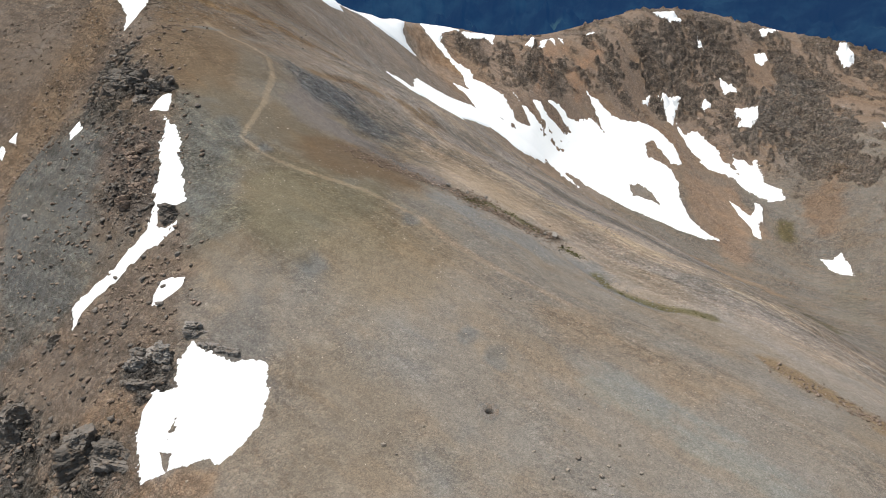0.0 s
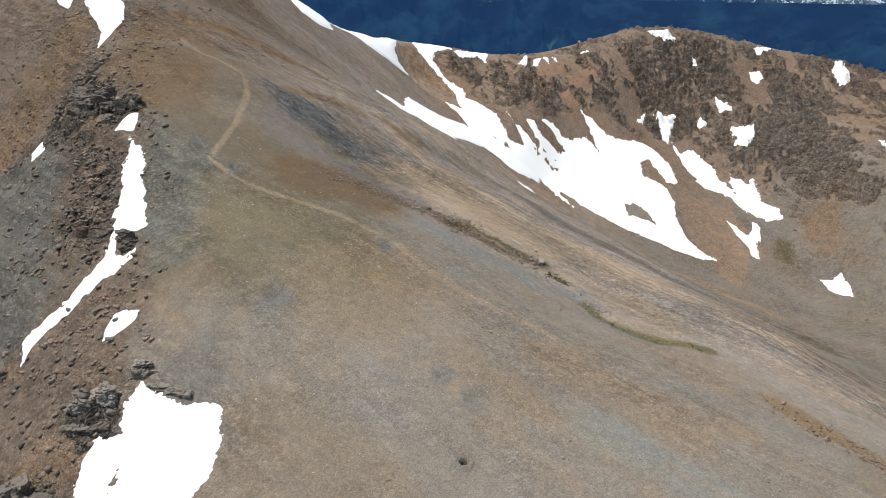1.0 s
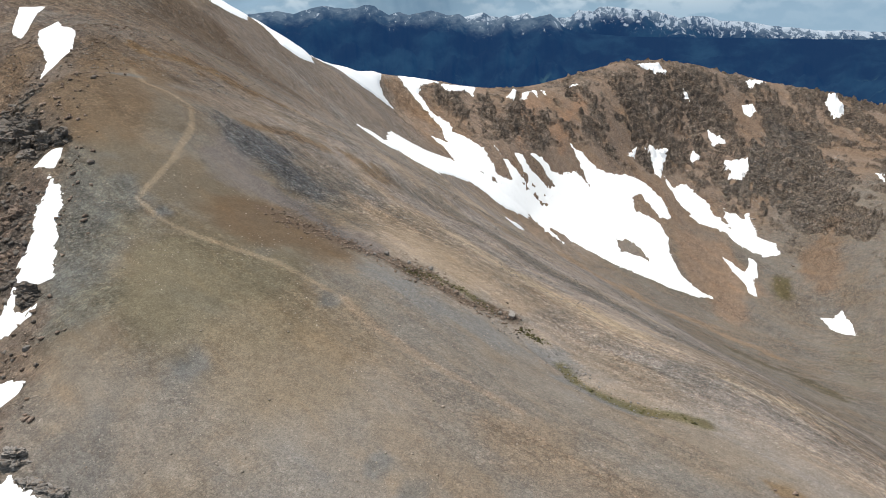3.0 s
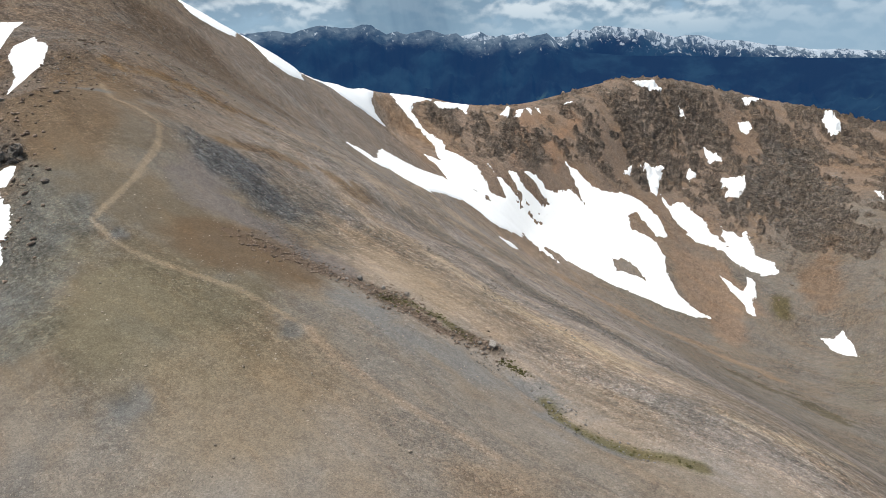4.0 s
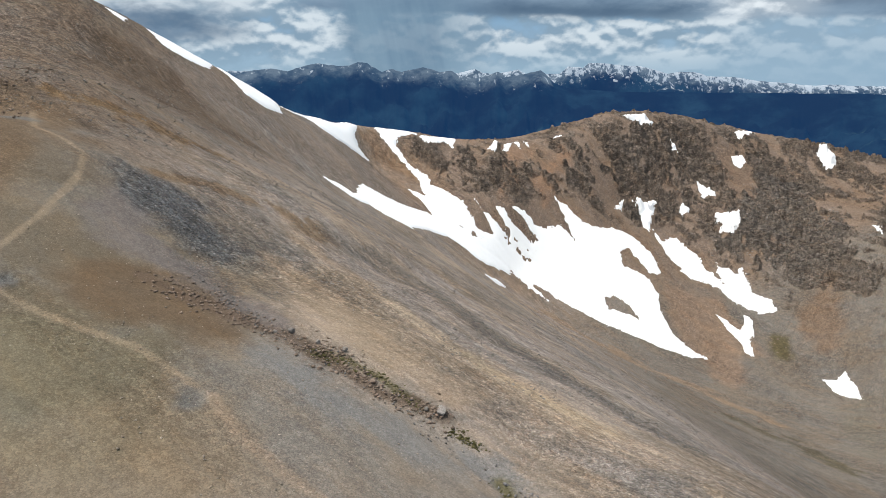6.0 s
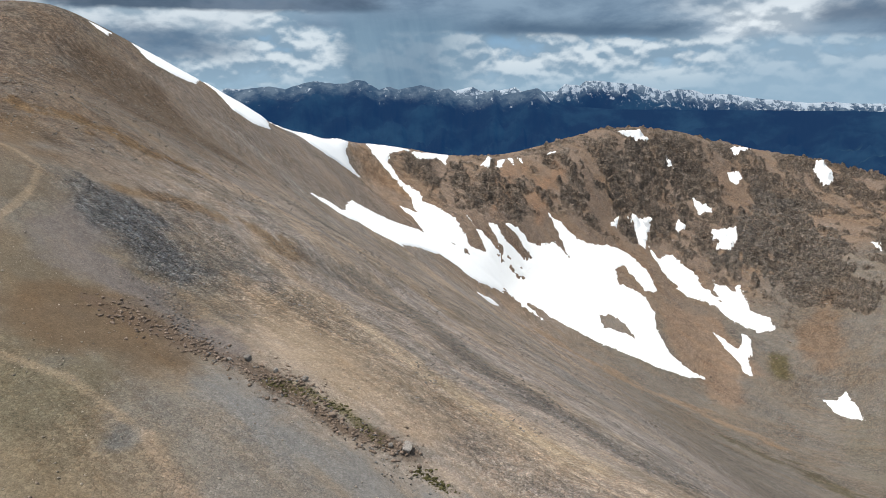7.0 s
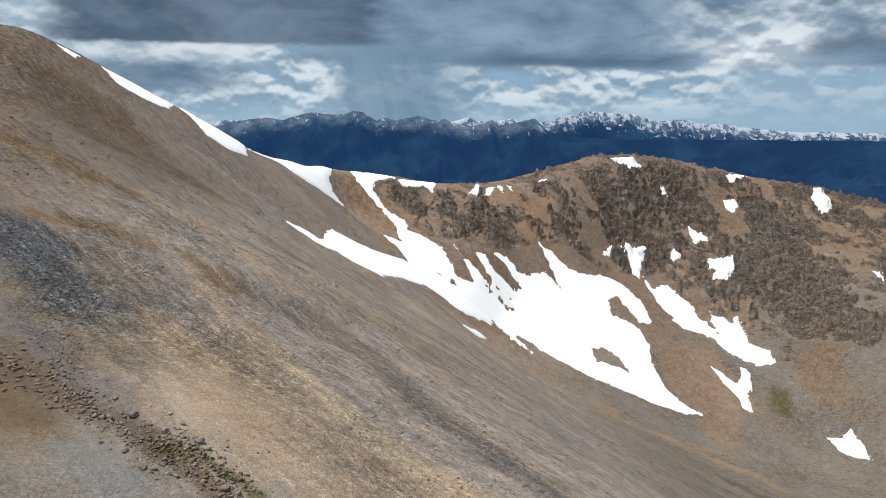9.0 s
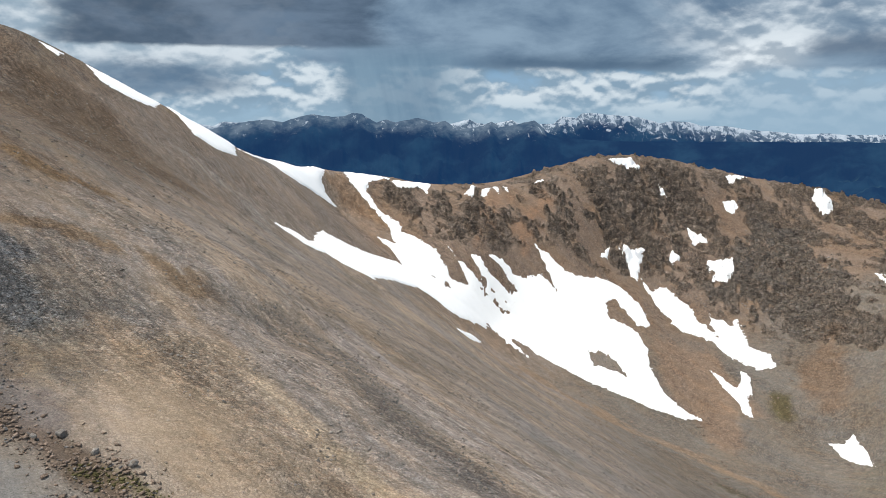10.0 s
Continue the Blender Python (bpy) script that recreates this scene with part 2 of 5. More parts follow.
SNOW_C3 = [(-128.5, 465.5), (-120, 476), (-110, 483.5), (-104, 497.5), (-98, 472.5), (-104, 459), (-115, 450.5)]
SNOW_C5 = [(-143, 452), (-139, 456), (-135, 457), (-133, 447), (-137, 447)]
SNOW_C4 = [(15.5, 615), (30, 623), (43, 630.5), (40, 610.5), (36, 617), (26, 609), (18, 609)]
SNOW_SLIVER = [(56, 487), (64, 507.5), (71.5, 510), (63.5, 492.5)]
SNOW_BIG = [(-40.5, 104), (-39.5, 102.5), (-36.5, 101), (-32.5, 98.5), (-30.5, 99.5), (-27.5, 99), (-26.5, 94.5), (-26, 90.5), (-26.5, 87), (-28.5, 84), (-31, 82),
    (-32.5, 83.5), (-36, 83.5), (-38.5, 83), (-42, 82.5), (-44, 86), (-45, 89), (-45.5, 94), (-44.5, 95.5), (-41, 96), (-42, 100.5), (-41, 101.5)]
SNOW_LONG = [(-65, 170), (-60, 163.5), (-58.5, 156.5), (-56.5, 153.5), (-55, 147), (-52, 142.5), (-55.5, 142.5), (-58.5, 142.5), (-58, 138.5), (-54, 135),
    (-53.5, 137.5), (-55, 134), (-59.5, 133), (-64, 131), (-69, 130), (-70.5, 128.5), (-71.5, 125), (-74, 131.5), (-70.5, 133), (-66, 133.5), (-62.5, 137),
    (-60, 139), (-60, 143.5), (-61.5, 148.5), (-61.5, 153), (-63.5, 160), (-64, 165)]
SNOW_KERB = [(-68, 178), (-66, 178.5), (-65, 172), (-70, 173)]
SNOW_CURL = [(-51.5, 116), (-52, 119.5), (-51.5, 122), (-49.5, 121.5), (-46.5, 119.5), (-46.5, 117.5), (-48.5, 116), (-50, 115)]
SNOW_F1 = [(-94, 181), (-92, 182.5), (-89.5, 178.5), (-92.5, 178)]
SNOW_F2 = [(-135.5, 223.5), (-133.5, 225), (-131.5, 220)]
SNOW_F3 = [(-136.5, 218), (-138, 223), (-135, 219.5), (-135, 217)]
SNOW_TOP = [(-132.5, 304.5), (-131, 316.5), (-105, 274), (-99.5, 258.5), (-101, 247.5), (-102.5, 243), (-104.5, 252.5), (-113.5, 266.5)]
SNOW_TOP2 = [(-161, 347), (-148.5, 343), (-148, 335), (-137, 300), (-148, 314.5)]
SNOW_ROCK = [(141, 531.5), (148, 532), (157.5, 526), (162, 514), (155.5, 518.5), (144, 522.5)]
SNOW_RIB1 = [(39.5, 537.5), (50, 537.5), (59.5, 537.5), (51.5, 535.5)]
SNOW_RIB2 = [(73.5, 545.5), (84.5, 544.5), (97, 542), (84.5, 542)]
SNOW_H1 = [(-40, 91), (-39.5, 91.5), (-39, 89), (-40, 88)]
SNOW_H2 = [(-41, 86.5), (-39.5, 86), (-38.5, 84), (-39, 83)]
FAR_CRAGS = [(2, 607), (20, 624), (58, 640), (112, 664), (150, 688), (184, 712), (217, 730), (262, 742), (316, 752), (371, 758), (455, 745), (460, 640),
    (390, 560), (310, 470), (286.5, 526), (271.5, 539), (258.5, 561.5), (236.5, 586.5), (205.5, 603.5), (170, 595.5), (129, 594), (83, 570), (49, 565),
    (20.5, 580), (6, 594)]
BRINK_CRAGS = [(-96, 200), (-100.5, 233), (-80, 198), (-75.5, 186), (-67.5, 181), (-70, 176), (-77, 173), (-90.5, 182.5)]
NEAR_CRAGS = [(-85.5, 120), (-78.5, 116.5), (-71.5, 105.5), (-60.5, 97), (-51, 92), (-47.5, 88.5), (-47, 84), (-45, 78.5), (-67.5, 87.5)]
LEDGE_CRAGS = [(-53, 104.5), (-48, 103.5), (-43, 100.5), (-41, 95.5), (-46.5, 95.5), (-50.5, 98.5)]
RIB_CRAGS = [(-78, 168.5), (-66, 166), (-60.5, 143), (-65.5, 141.5), (-72.5, 149)]

# colour lines and fields in plan
RED_RUBBLE = [(-80, 170.5), (-66, 168.5), (-61.5, 154), (-59, 139.5), (-66.5, 141), (-74.5, 154)]
GREY_FACE = [(-113, 175.5), (-121.5, 211), (-93, 181.5), (-78, 170), (-72.5, 153.5), (-66.5, 141), (-70, 134), (-75, 130), (-89, 126.5)]
RED_LOW = [(-89, 126.5), (-73.5, 129), (-67, 129.5), (-55, 137.5), (-50, 136.5), (-48, 126.5), (-42, 109), (-41.5, 104), (-46, 94.5), (-42, 82),
    (-47, 84), (-47.5, 88.5), (-60.5, 97), (-85.5, 120)]
OCHRE_FACE = [(-135.5, 216.5), (-131, 234), (-124.5, 249), (-124, 274.5), (-110, 263), (-103.5, 235), (-106.5, 222.5), (-91.5, 185), (-121.5, 211),
    (-113, 175.5)]
FACE_ROCKS = [(-188, 325.5), (-132, 283), (-126, 248), (-135.5, 235), (-142.5, 231.5)]
RUST_A = [(-55, 100.5), (-49, 97), (-46.5, 93), (-52.5, 93.5)]
RUST_B = [(-44.5, 84.5), (-31, 81), (-30.5, 77), (-43.5, 80.5)]
GREY_GRAVEL = [(-65.5, 180), (-54, 172), (-46.5, 162.5), (-41.5, 144.5), (-41.5, 131), (-48.5, 131), (-53.5, 141), (-56, 154), (-63.5, 168)]
GREY_FAN = [(-36, 108), (-30.5, 118), (-27.5, 107.5), (-28.5, 99), (-34, 100.5)]
OLIVE = [(-44.5, 158), (-28, 155.5), (-14.5, 146), (-16, 133.5), (-25.5, 126), (-35, 125), (-41.5, 131), (-41.5, 144.5)]
OCHRE_MID = [(-15.5, 130), (-3, 140.5), (6, 123), (1.5, 107.5), (-13.5, 107.5), (-23, 120.5)]
TRACKS = [(-21, 107.5), (-15.5, 108.5), (-10.5, 86), (-17, 86.5)]
OCHRE_RIGHT = [(57, 107), (59.5, 100.5), (63.5, 97), (67, 92.5)]
TRAIL_TOP = [(-75.5, 241), (-62.5, 216.5), (-56.5, 214.5), (-49, 209.5), (-45.5, 198), (-44.5, 181.5), (-45.5, 170), (-46, 164), (-41, 159), (-33, 154.5),
    (-24.5, 151), (-17, 149), (-4.5, 140)]
TRAIL_LOW = [(-4.5, 140), (1, 133), (7.5, 128), (13.5, 124), (22.5, 118)]
BROWN_TOP = [(-76, 201.5), (-109.5, 283.5), (-90.5, 268.5), (-60.5, 238.5), (-44, 223), (-48, 208.5), (-59, 212), (-55.5, 184), (-64, 182)]
ORANGE_LINE = [(-36.5, 219), (-28, 228.5), (-18, 229), (-10, 230.5), (-2.5, 228)]
BLUE_TALUS = [(-44.5, 214), (-38.5, 218), (-29, 213), (-19.5, 205.5), (-13, 197), (-16.5, 189), (-22, 188.5), (-31.5, 193.5), (-38, 199)]
PURPLE_TALUS = [(-42, 192.5), (-41, 213), (-32, 195.5), (-15, 181), (1.5, 168.5), (1, 159), (-13, 171), (-25, 178), (-35, 180)]
RUBBLE_BAND = [(-24.5, 172), (-16.5, 168.5), (-6, 165.5), (4.5, 159), (10.5, 156), (16, 152), (24.5, 150.5)]
RUST_BAND = [(-37, 172), (-31.5, 177.5), (-20.5, 176), (-10.5, 172), (-6, 158), (-25.5, 150)]
MOSS_A = [(5.5, 158.5), (10.5, 158.5), (16, 156), (21.5, 150.5)]
MOSS_B = [(32, 139), (34, 134), (39, 128.5), (43.5, 126), (50.5, 123.5)]
GULLY_GREY = [(0.5, 153), (12.5, 143.5), (22, 141.5), (30.5, 140), (35, 131.5), (38.5, 127)]
PINK_TAN = [(-9.5, 200.5), (9, 184.5), (20, 167.5), (30.5, 163.5), (26.5, 154.5), (12, 163), (-2, 179.5)]
PALE_OCHRE_A = [(28.5, 179.5), (34.5, 172.5), (40, 167), (46.5, 162.5)]
PALE_OCHRE_B = [(61, 143), (65, 139.5), (71.5, 139.5), (84.5, 145.5)]
DARK_RUN = [(7.5, 238.5), (23, 234.5), (35, 204.5), (41.5, 199.5), (50, 183), (59.5, 170.5), (66, 166.5)]
PURPLE_RUN = [(23, 244), (49.5, 207.5), (66, 193.5), (80.5, 192.5)]
LIGHT_RUN = [(-78.5, 429), (-58, 439), (-30, 455), (14.5, 439)]
EDGE_GREEN = [(181, 403.5), (202.5, 385), (215, 353.5)]
OCHRE_DOWN = [(42.5, 472.5), (99, 504), (145, 463), (183.5, 449), (209, 413.5)]
PALE_OCHRE_C = [(15, 195.5), (28.5, 179), (36, 169.5), (44.5, 164.5), (50.5, 159.5)]
TAN_D = [(-4.5, 190.5), (-1.5, 213), (10.5, 199.5), (22.5, 181.5), (31.5, 167.5), (15.5, 158), (7, 168)]
ORANGE_E = [(-78, 267), (-66.5, 270), (-57.5, 272.5), (-49, 269), (-42.5, 271.5)]
BROWN_E = [(-141.5, 415), (-117, 420.5), (-90.5, 418.5), (-57.5, 389), (-44.5, 304), (-75.5, 323.5), (-91, 321)]
DARK_F = [(0.5, 231), (18.5, 227.5), (29, 209), (37, 198), (46, 184.5)]
GREY_G = [(-4.5, 378), (31.5, 281), (52.5, 235), (63, 202.5)]
RED_CHUTE_A = [(124.5, 637.5), (134.5, 631.5), (118, 596.5), (105, 574.5), (98.5, 587)]
RED_CHUTE_B = [(83.5, 625), (100.5, 621.5), (83.5, 578.5), (70.5, 564.5)]
CHUTE_C = [(312.5, 727.5), (327, 712.5), (294.5, 657), (280, 655.5), (280.5, 696.5)]
CHUTE_D = [(365.5, 707.5), (383, 683.5), (355, 572), (345.5, 576)]
DARK_WALL = [(317.5, 689), (348.5, 672), (334, 584.5), (305, 544.5), (277.5, 540.5), (261.5, 565.5), (236.5, 586.5), (214.5, 608.5), (243, 605.5), (272, 625)]
ORANGE_WALL = [(283, 536.5), (307.5, 541.5), (291.5, 498), (273.5, 481.5), (257.5, 497.5)]
TALUS_LIGHT = [(-70.5, 443), (-55, 440.5), (-39.5, 436), (-13.5, 391.5)]
RIGHT_ROCKS = [(256.5, 440.5), (274.5, 439.5), (266, 410.5), (236.5, 364), (239.5, 390.5)]
BLUE_STRIP = [(25, 93.5), (30, 88.5), (37, 81), (43, 74.5)]
TAN_NEAR = [(15, 115), (30, 113.5), (40.5, 104), (46, 96.5), (40, 90.5), (30.5, 98), (20.5, 105.5)]
BROWN_NEAR = [(-25, 98.5), (-16, 102.5), (-8, 83), (-5, 75), (-14, 73.5), (-20.5, 74.5)]
GREY_NEAR = [(-3.5, 79.5), (4.5, 87.5), (5.5, 77), (-1, 73)]
GREEN_PATCH = [(248, 508), (258, 506), (252.5, 490.5), (243.5, 489.5)]
GULLY = [(-21, 187), (-12, 176.5), (-3, 163.5), (4.5, 159.5), (12, 155.5), (21.5, 148), (28.5, 142.5), (32.5, 137.5), (37.5, 129.5), (43, 125.5)]
RUBBLE_RIB = [(-7, 166), (-2.5, 162), (3.5, 159), (9, 160.5), (13, 155.5), (16, 151.5), (22, 149.5), (25, 150.5)]
ORANGE_SCREE = [(-30.5, 591.5), (-20.5, 603.5), (3, 585.5), (25, 563.5), (15.5, 570), (-4, 578.5), (-23.5, 585.5)]
BROWN_SCREE = [(185, 548), (222, 544.5), (237, 509.5), (222.5, 475), (201.5, 462.5), (197, 494.5), (183, 515.5)]
GREY_UPPER = [(-125, 434), (-90, 467.5), (-54, 534.5), (-22, 571), (14, 523.5), (-13.5, 437), (-44.5, 398), (-92.5, 405.5)]


def grad_noise(x, y, seed=0):
    """Gradient noise over the plan, about -0.7 to 0.7."""
    xi, yi = np.floor(x).astype(np.int64), np.floor(y).astype(np.int64)
    fx, fy = x - xi, y - yi
    u, v = fx * fx * fx * (fx * (fx * 6 - 15) + 10), fy * fy * fy * (fy * (fy * 6 - 15) + 10)

    def corner(dx, dy):
        h = ((xi + dx) * 374761393 + (yi + dy) * 668265263 + seed * 974711) & 0x7FFFFFFF
        h = ((h ^ (h >> 13)) * 1274126177) & 0x7FFFFFFF
        a = ((h ^ (h >> 16)) & 0xFFFF) * (2 * math.pi / 65536)
        return np.cos(a) * (fx - dx) + np.sin(a) * (fy - dy)

    top = corner(0, 0) * (1 - u) + corner(1, 0) * u
    return top * (1 - v) + (corner(0, 1) * (1 - u) + corner(1, 1) * u) * v


def fbm(x, y, size, octaves=4, rough=0.5, seed=0, ridged=False):
    """Layered noise, its largest lumps size metres long."""
    total, gain = np.zeros_like(x), 1.0
    for k in range(octaves):
        part = grad_noise(x / size + 17.3 * k, y / size - 9.1 * k, seed + k)
        total += gain * (0.5 - 2 * np.abs(part) if ridged else part * 1.4)
        size, gain = size / 2.03, gain * rough
    return total


def ramp(v, low, high):
    t = np.clip((v - low) / (high - low), 0, 1)
    return t * t * (3 - 2 * t)


def inside(x, y, outline):
    """Signed distance to a closed outline of the plan, positive within."""
    best, within = np.full(x.shape, 1e9), np.zeros(x.shape, bool)
    for (ax, ay), (bx, by) in zip(outline, outline[1:] + outline[:1]):
        dx, dy = bx - ax, by - ay
        t = np.clip(((x - ax) * dx + (y - ay) * dy) / (dx * dx + dy * dy + 1e-9), 0, 1)
        best = np.minimum(best, np.hypot(x - ax - t * dx, y - ay - t * dy))
        if ay != by:
            within ^= ((ay > y) != (by > y)) & (x < ax + (y - ay) * dx / (by - ay))
    return np.where(within, best, -best)


def along(x, y, line):
    """Distance to an open line of the plan."""
    best = np.full(x.shape, 1e9)
    for (ax, ay), (bx, by) in zip(line, line[1:]):
        dx, dy = bx - ax, by - ay
        t = np.clip(((x - ax) * dx + (y - ay) * dy) / (dx * dx + dy * dy + 1e-9), 0, 1)
        best = np.minimum(best, np.hypot(x - ax - t * dx, y - ay - t * dy))
    return best


GUIDES = np.array(BRINK + LEFT_FACE + SLOPE + UPPER_SLOPE + CREST + BOWL + BEHIND, float)


def spline(r2):
    return np.where(r2 > 0, r2 * np.log(r2 + 1e-9), 0)


def lay_guides():
    """A thin sheet bent over the guide lines."""
    p = GUIDES[:, :2] / 100
    k = spline(((p[:, None] - p[None]) ** 2).sum(-1)) + 0.002 * np.eye(len(p))
    q = np.c_[np.ones(len(p)), p]
    return np.linalg.solve(np.block([[k, q], [q.T, np.zeros((3, 3))]]), np.r_[GUIDES[:, 2], 0, 0, 0])


BEND = lay_guides()
VALLEY = -330.0


def cells(x, y, size, seed=0, squash=1.0):
    """Broken rock: for each place its block's chance height, 0 to 1, and the gap to the next block."""
    u, v = x / size, y / (size * squash)
    ui, vi = np.floor(u).astype(np.int64), np.floor(v).astype(np.int64)
    first, second, mark = np.full(u.shape, 9.0), np.full(u.shape, 9.0), np.zeros(u.shape)
    for du in (-1, 0, 1):
        for dv in (-1, 0, 1):
            h = ((ui + du) * 374761393 + (vi + dv) * 668265263 + seed * 974711) & 0x7FFFFFFF
            h = ((h ^ (h >> 13)) * 1274126177) & 0x7FFFFFFF
            px, py = (h & 0x3FF) / 1023, ((h >> 10) & 0x3FF) / 1023
            d = np.hypot(ui + du + px - u, vi + dv + py - v)
            nearer = d < first
            second = np.where(nearer, first, np.minimum(second, d))
            mark = np.where(nearer, ((h >> 20) & 0x3FF) / 1023, mark)
            first = np.minimum(first, d)
    return mark, second - first


def blocks(x, y, mask, size, tall, seed):
    """Steps of broken rock where the mask is above nought."""
    out = np.zeros_like(x)
    on = mask > 0.02
    wx = x[on] + 0.35 * size * fbm(x[on], y[on], size * 1.5, 3, 0.6, seed + 3)
    wy = y[on] + 0.35 * size * fbm(x[on], y[on], size * 1.5, 3, 0.6, seed + 7)
    mark, gap = cells(wx, wy, size, seed)
    out[on] = mask[on] * tall * (mark - 0.5) * ramp(gap, 0.0, 0.18)
    return out


def massif(x, y):
    """The large form: the bent sheet, let down to the valley floor outside the massif."""
    xc, yc = np.clip(x, -260, 470), np.clip(y, 20, 850)
    z = BEND[-3] + BEND[-2] * xc / 100 + BEND[-1] * yc / 100
    for (gx, gy, _), w in zip(GUIDES, BEND):
        z = z + w * spline(((xc - gx) / 100) ** 2 + ((yc - gy) / 100) ** 2)
    out = np.hypot(x - xc, y - yc)
    return np.where(out > 0, VALLEY + (z - VALLEY) * np.exp(-out / 420.0), z)


# old prospect pits: place, radius, depth
PITS = [(6.6, 87.7, 0.9, 2.4), (8.2, 98.2, 1.3, 0.5), (3.6, 102.6, 0.9, 0.4), (-23.6, 120.7, 2.2, 0.8), (-6.4, 139.0, 1.6, 0.5), (-71.0, 226.0, 5.0, 0.9), (-40.0, 161.5, 1.3, 0.5)]


def soft_zone(x, y, outline, fade, seed):
    near = (x > min(p[0] for p in outline) - 3 * fade) & (x < max(p[0] for p in outline) + 3 * fade)
    near &= (y > min(p[1] for p in outline) - 3 * fade) & (y < max(p[1] for p in outline) + 3 * fade)
    mask = np.zeros_like(x)
    xs, ys = x[near], y[near]
    mask[near] = ramp(inside(xs, ys, outline) + fbm(xs, ys, fade * 5, 4, 0.6, seed) * fade * 1.5, -fade, fade)
    return mask


def flow(x, y):
    """Along and across the run of the slope."""
    return x * 0.74 - y * 0.67, x * 0.67 + y * 0.74


def crags(x, y):
    """How far bare rock stands out of the scree, 0 to 1: far wall, near brink."""
    x, y = np.asarray(x, float), np.asarray(y, float)
    far = np.zeros_like(x)
    on = (x > -20) & (y > 440) & (y < 790)
    xs, ys = x[on], y[on]
    wall = soft_zone(xs, ys, FAR_CRAGS, 7, 31)
    bias = 0.2 + 0.4 * soft_zone(xs, ys, DARK_WALL, 9, 50) + 0.1 * ramp(ys, 600, 660)
    for chute in (RED_CHUTE_A, RED_CHUTE_B, CHUTE_C, CHUTE_D, ORANGE_WALL):
        bias = bias - 0.6 * soft_zone(xs, ys, chute, 5, 51)
    ribs = fbm(xs + 0.3 * ys, 0.5 * ys, 30, 3, 0.6, 36) + 0.75 * fbm(xs, 0.8 * ys, 9, 4, 0.65, 37)
    far[on] = wall * ramp(ribs + bias, -0.25, 0.3)
    near = np.zeros_like(x)
    on = (x < -30) & (y < 250) & (y > 60)
    xs, ys = x[on], y[on]
    zones = np.maximum.reduce([soft_zone(xs, ys, BRINK_CRAGS, 2.0, 32), soft_zone(xs, ys, NEAR_CRAGS, 1.8, 33), soft_zone(xs, ys, LEDGE_CRAGS, 0.8, 35), 0.55 * soft_zone(xs, ys, RIB_CRAGS, 2.0, 34)])
    near[on] = zones * ramp(fbm(xs, ys, 7, 4, 0.65, 38), -0.5, 0.0)
    return far, near


def ledges(s, bed):
    """Beds of rock: flat treads and steep risers, as a change of height."""
    t = s / bed
    low = np.floor(t)
    return bed * (low + ramp(t - low, 0.5, 0.95)) - s


def height(x, y):
    """Ground level at places of the plan."""
    x, y = np.asarray(x, float), np.asarray(y, float)
    z = massif(x, y)
    far, near = crags(x, y)
    z = z + 0.16 * fbm(x, y, 9, 5, 0.55, 1) + 0.5 * fbm(x, y, 45, 2, 0.5, 2)
    # shallow runnels down the slope
    u, v = x * 0.74 - y * 0.67, x * 0.67 + y * 0.74
    z = z + 0.09 * fbm(u * 0.2, v, 6, 3, 0.55, 6) * ramp(y, 140, 200) * ramp(150 - x, 0, 70)
    far = far * (0.3 + 0.7 * ramp(along(x, y, [(p[0], p[1]) for p in CREST]), 3, 16))
    # far wall: buttresses, dipping beds and broken blocks
    on = far > 0.01
    if on.any():
        xs, ys, fs = x[on], y[on], far[on]
        zs = z[on] + 2.4 * (fbm(xs + 0.3 * ys, 0.7 * ys, 30, 4, 0.5, 3, True) + 0.3)
        lean = zs + 0.16 * xs + 0.05 * ys + 3.0 * fbm(xs, ys, 24, 4, 0.6, 9)
        zs = zs + 1.1 * ledges(lean, 6.0) + 0.8 * ledges(lean + 1.4 * fbm(xs, ys, 7, 3, 0.6, 10), 2.6)
        z[on] = z[on] + fs * (zs - z[on] + 0.4)
    z = z + blocks(x, y, far, 11, 5.5, 11) + blocks(x, y, far, 5.5, 3.6, 12) + blocks(x, y, far, 2.8, 1.4, 15)
    # near brink: ledges
    on = near > 0.01
    if on.any():
        xs, ys, fs = x[on], y[on], near[on]
        lean = z[on] + 0.15 * xs + 1.2 * fbm(xs, ys, 8, 4, 0.6, 19)
        z[on] = z[on] + fs * (0.7 * ledges(lean, 2.4) + 0.6 * ledges(lean + 0.4 * fbm(xs, ys, 2.5, 3, 0.6, 18), 0.9) + 0.7 * fbm(xs, ys, 7, 3, 0.55, 5, True) + 0.3)
    z = z + blocks(x, y, near, 3.4, 1.5, 13) + blocks(x, y, near, 1.5, 0.7, 14)
    # the gully's small step, the rubble rib, the pits
    close = (x > -60) & (x < 90) & (y > 70) & (y < 240)
    dip = np.zeros_like(x)
    xs, ys = x[close], y[close]
    dip[close] = 0.5 * np.exp(-(along(xs, ys, RUBBLE_RIB) / 1.6) ** 2) - 0.7 * np.exp(-(along(xs, ys, GULLY) / 3.0) ** 2)
    for px, py, wide, deep in PITS:
        d = np.hypot(xs - px, ys - py) / wide
        dip[close] += min(deep, 0.9) * 0.4 * np.exp(-((d - 1.4) / 0.45) ** 2) - deep * np.exp(-(d / 0.7) ** 2)
    z = z + dip
    return z


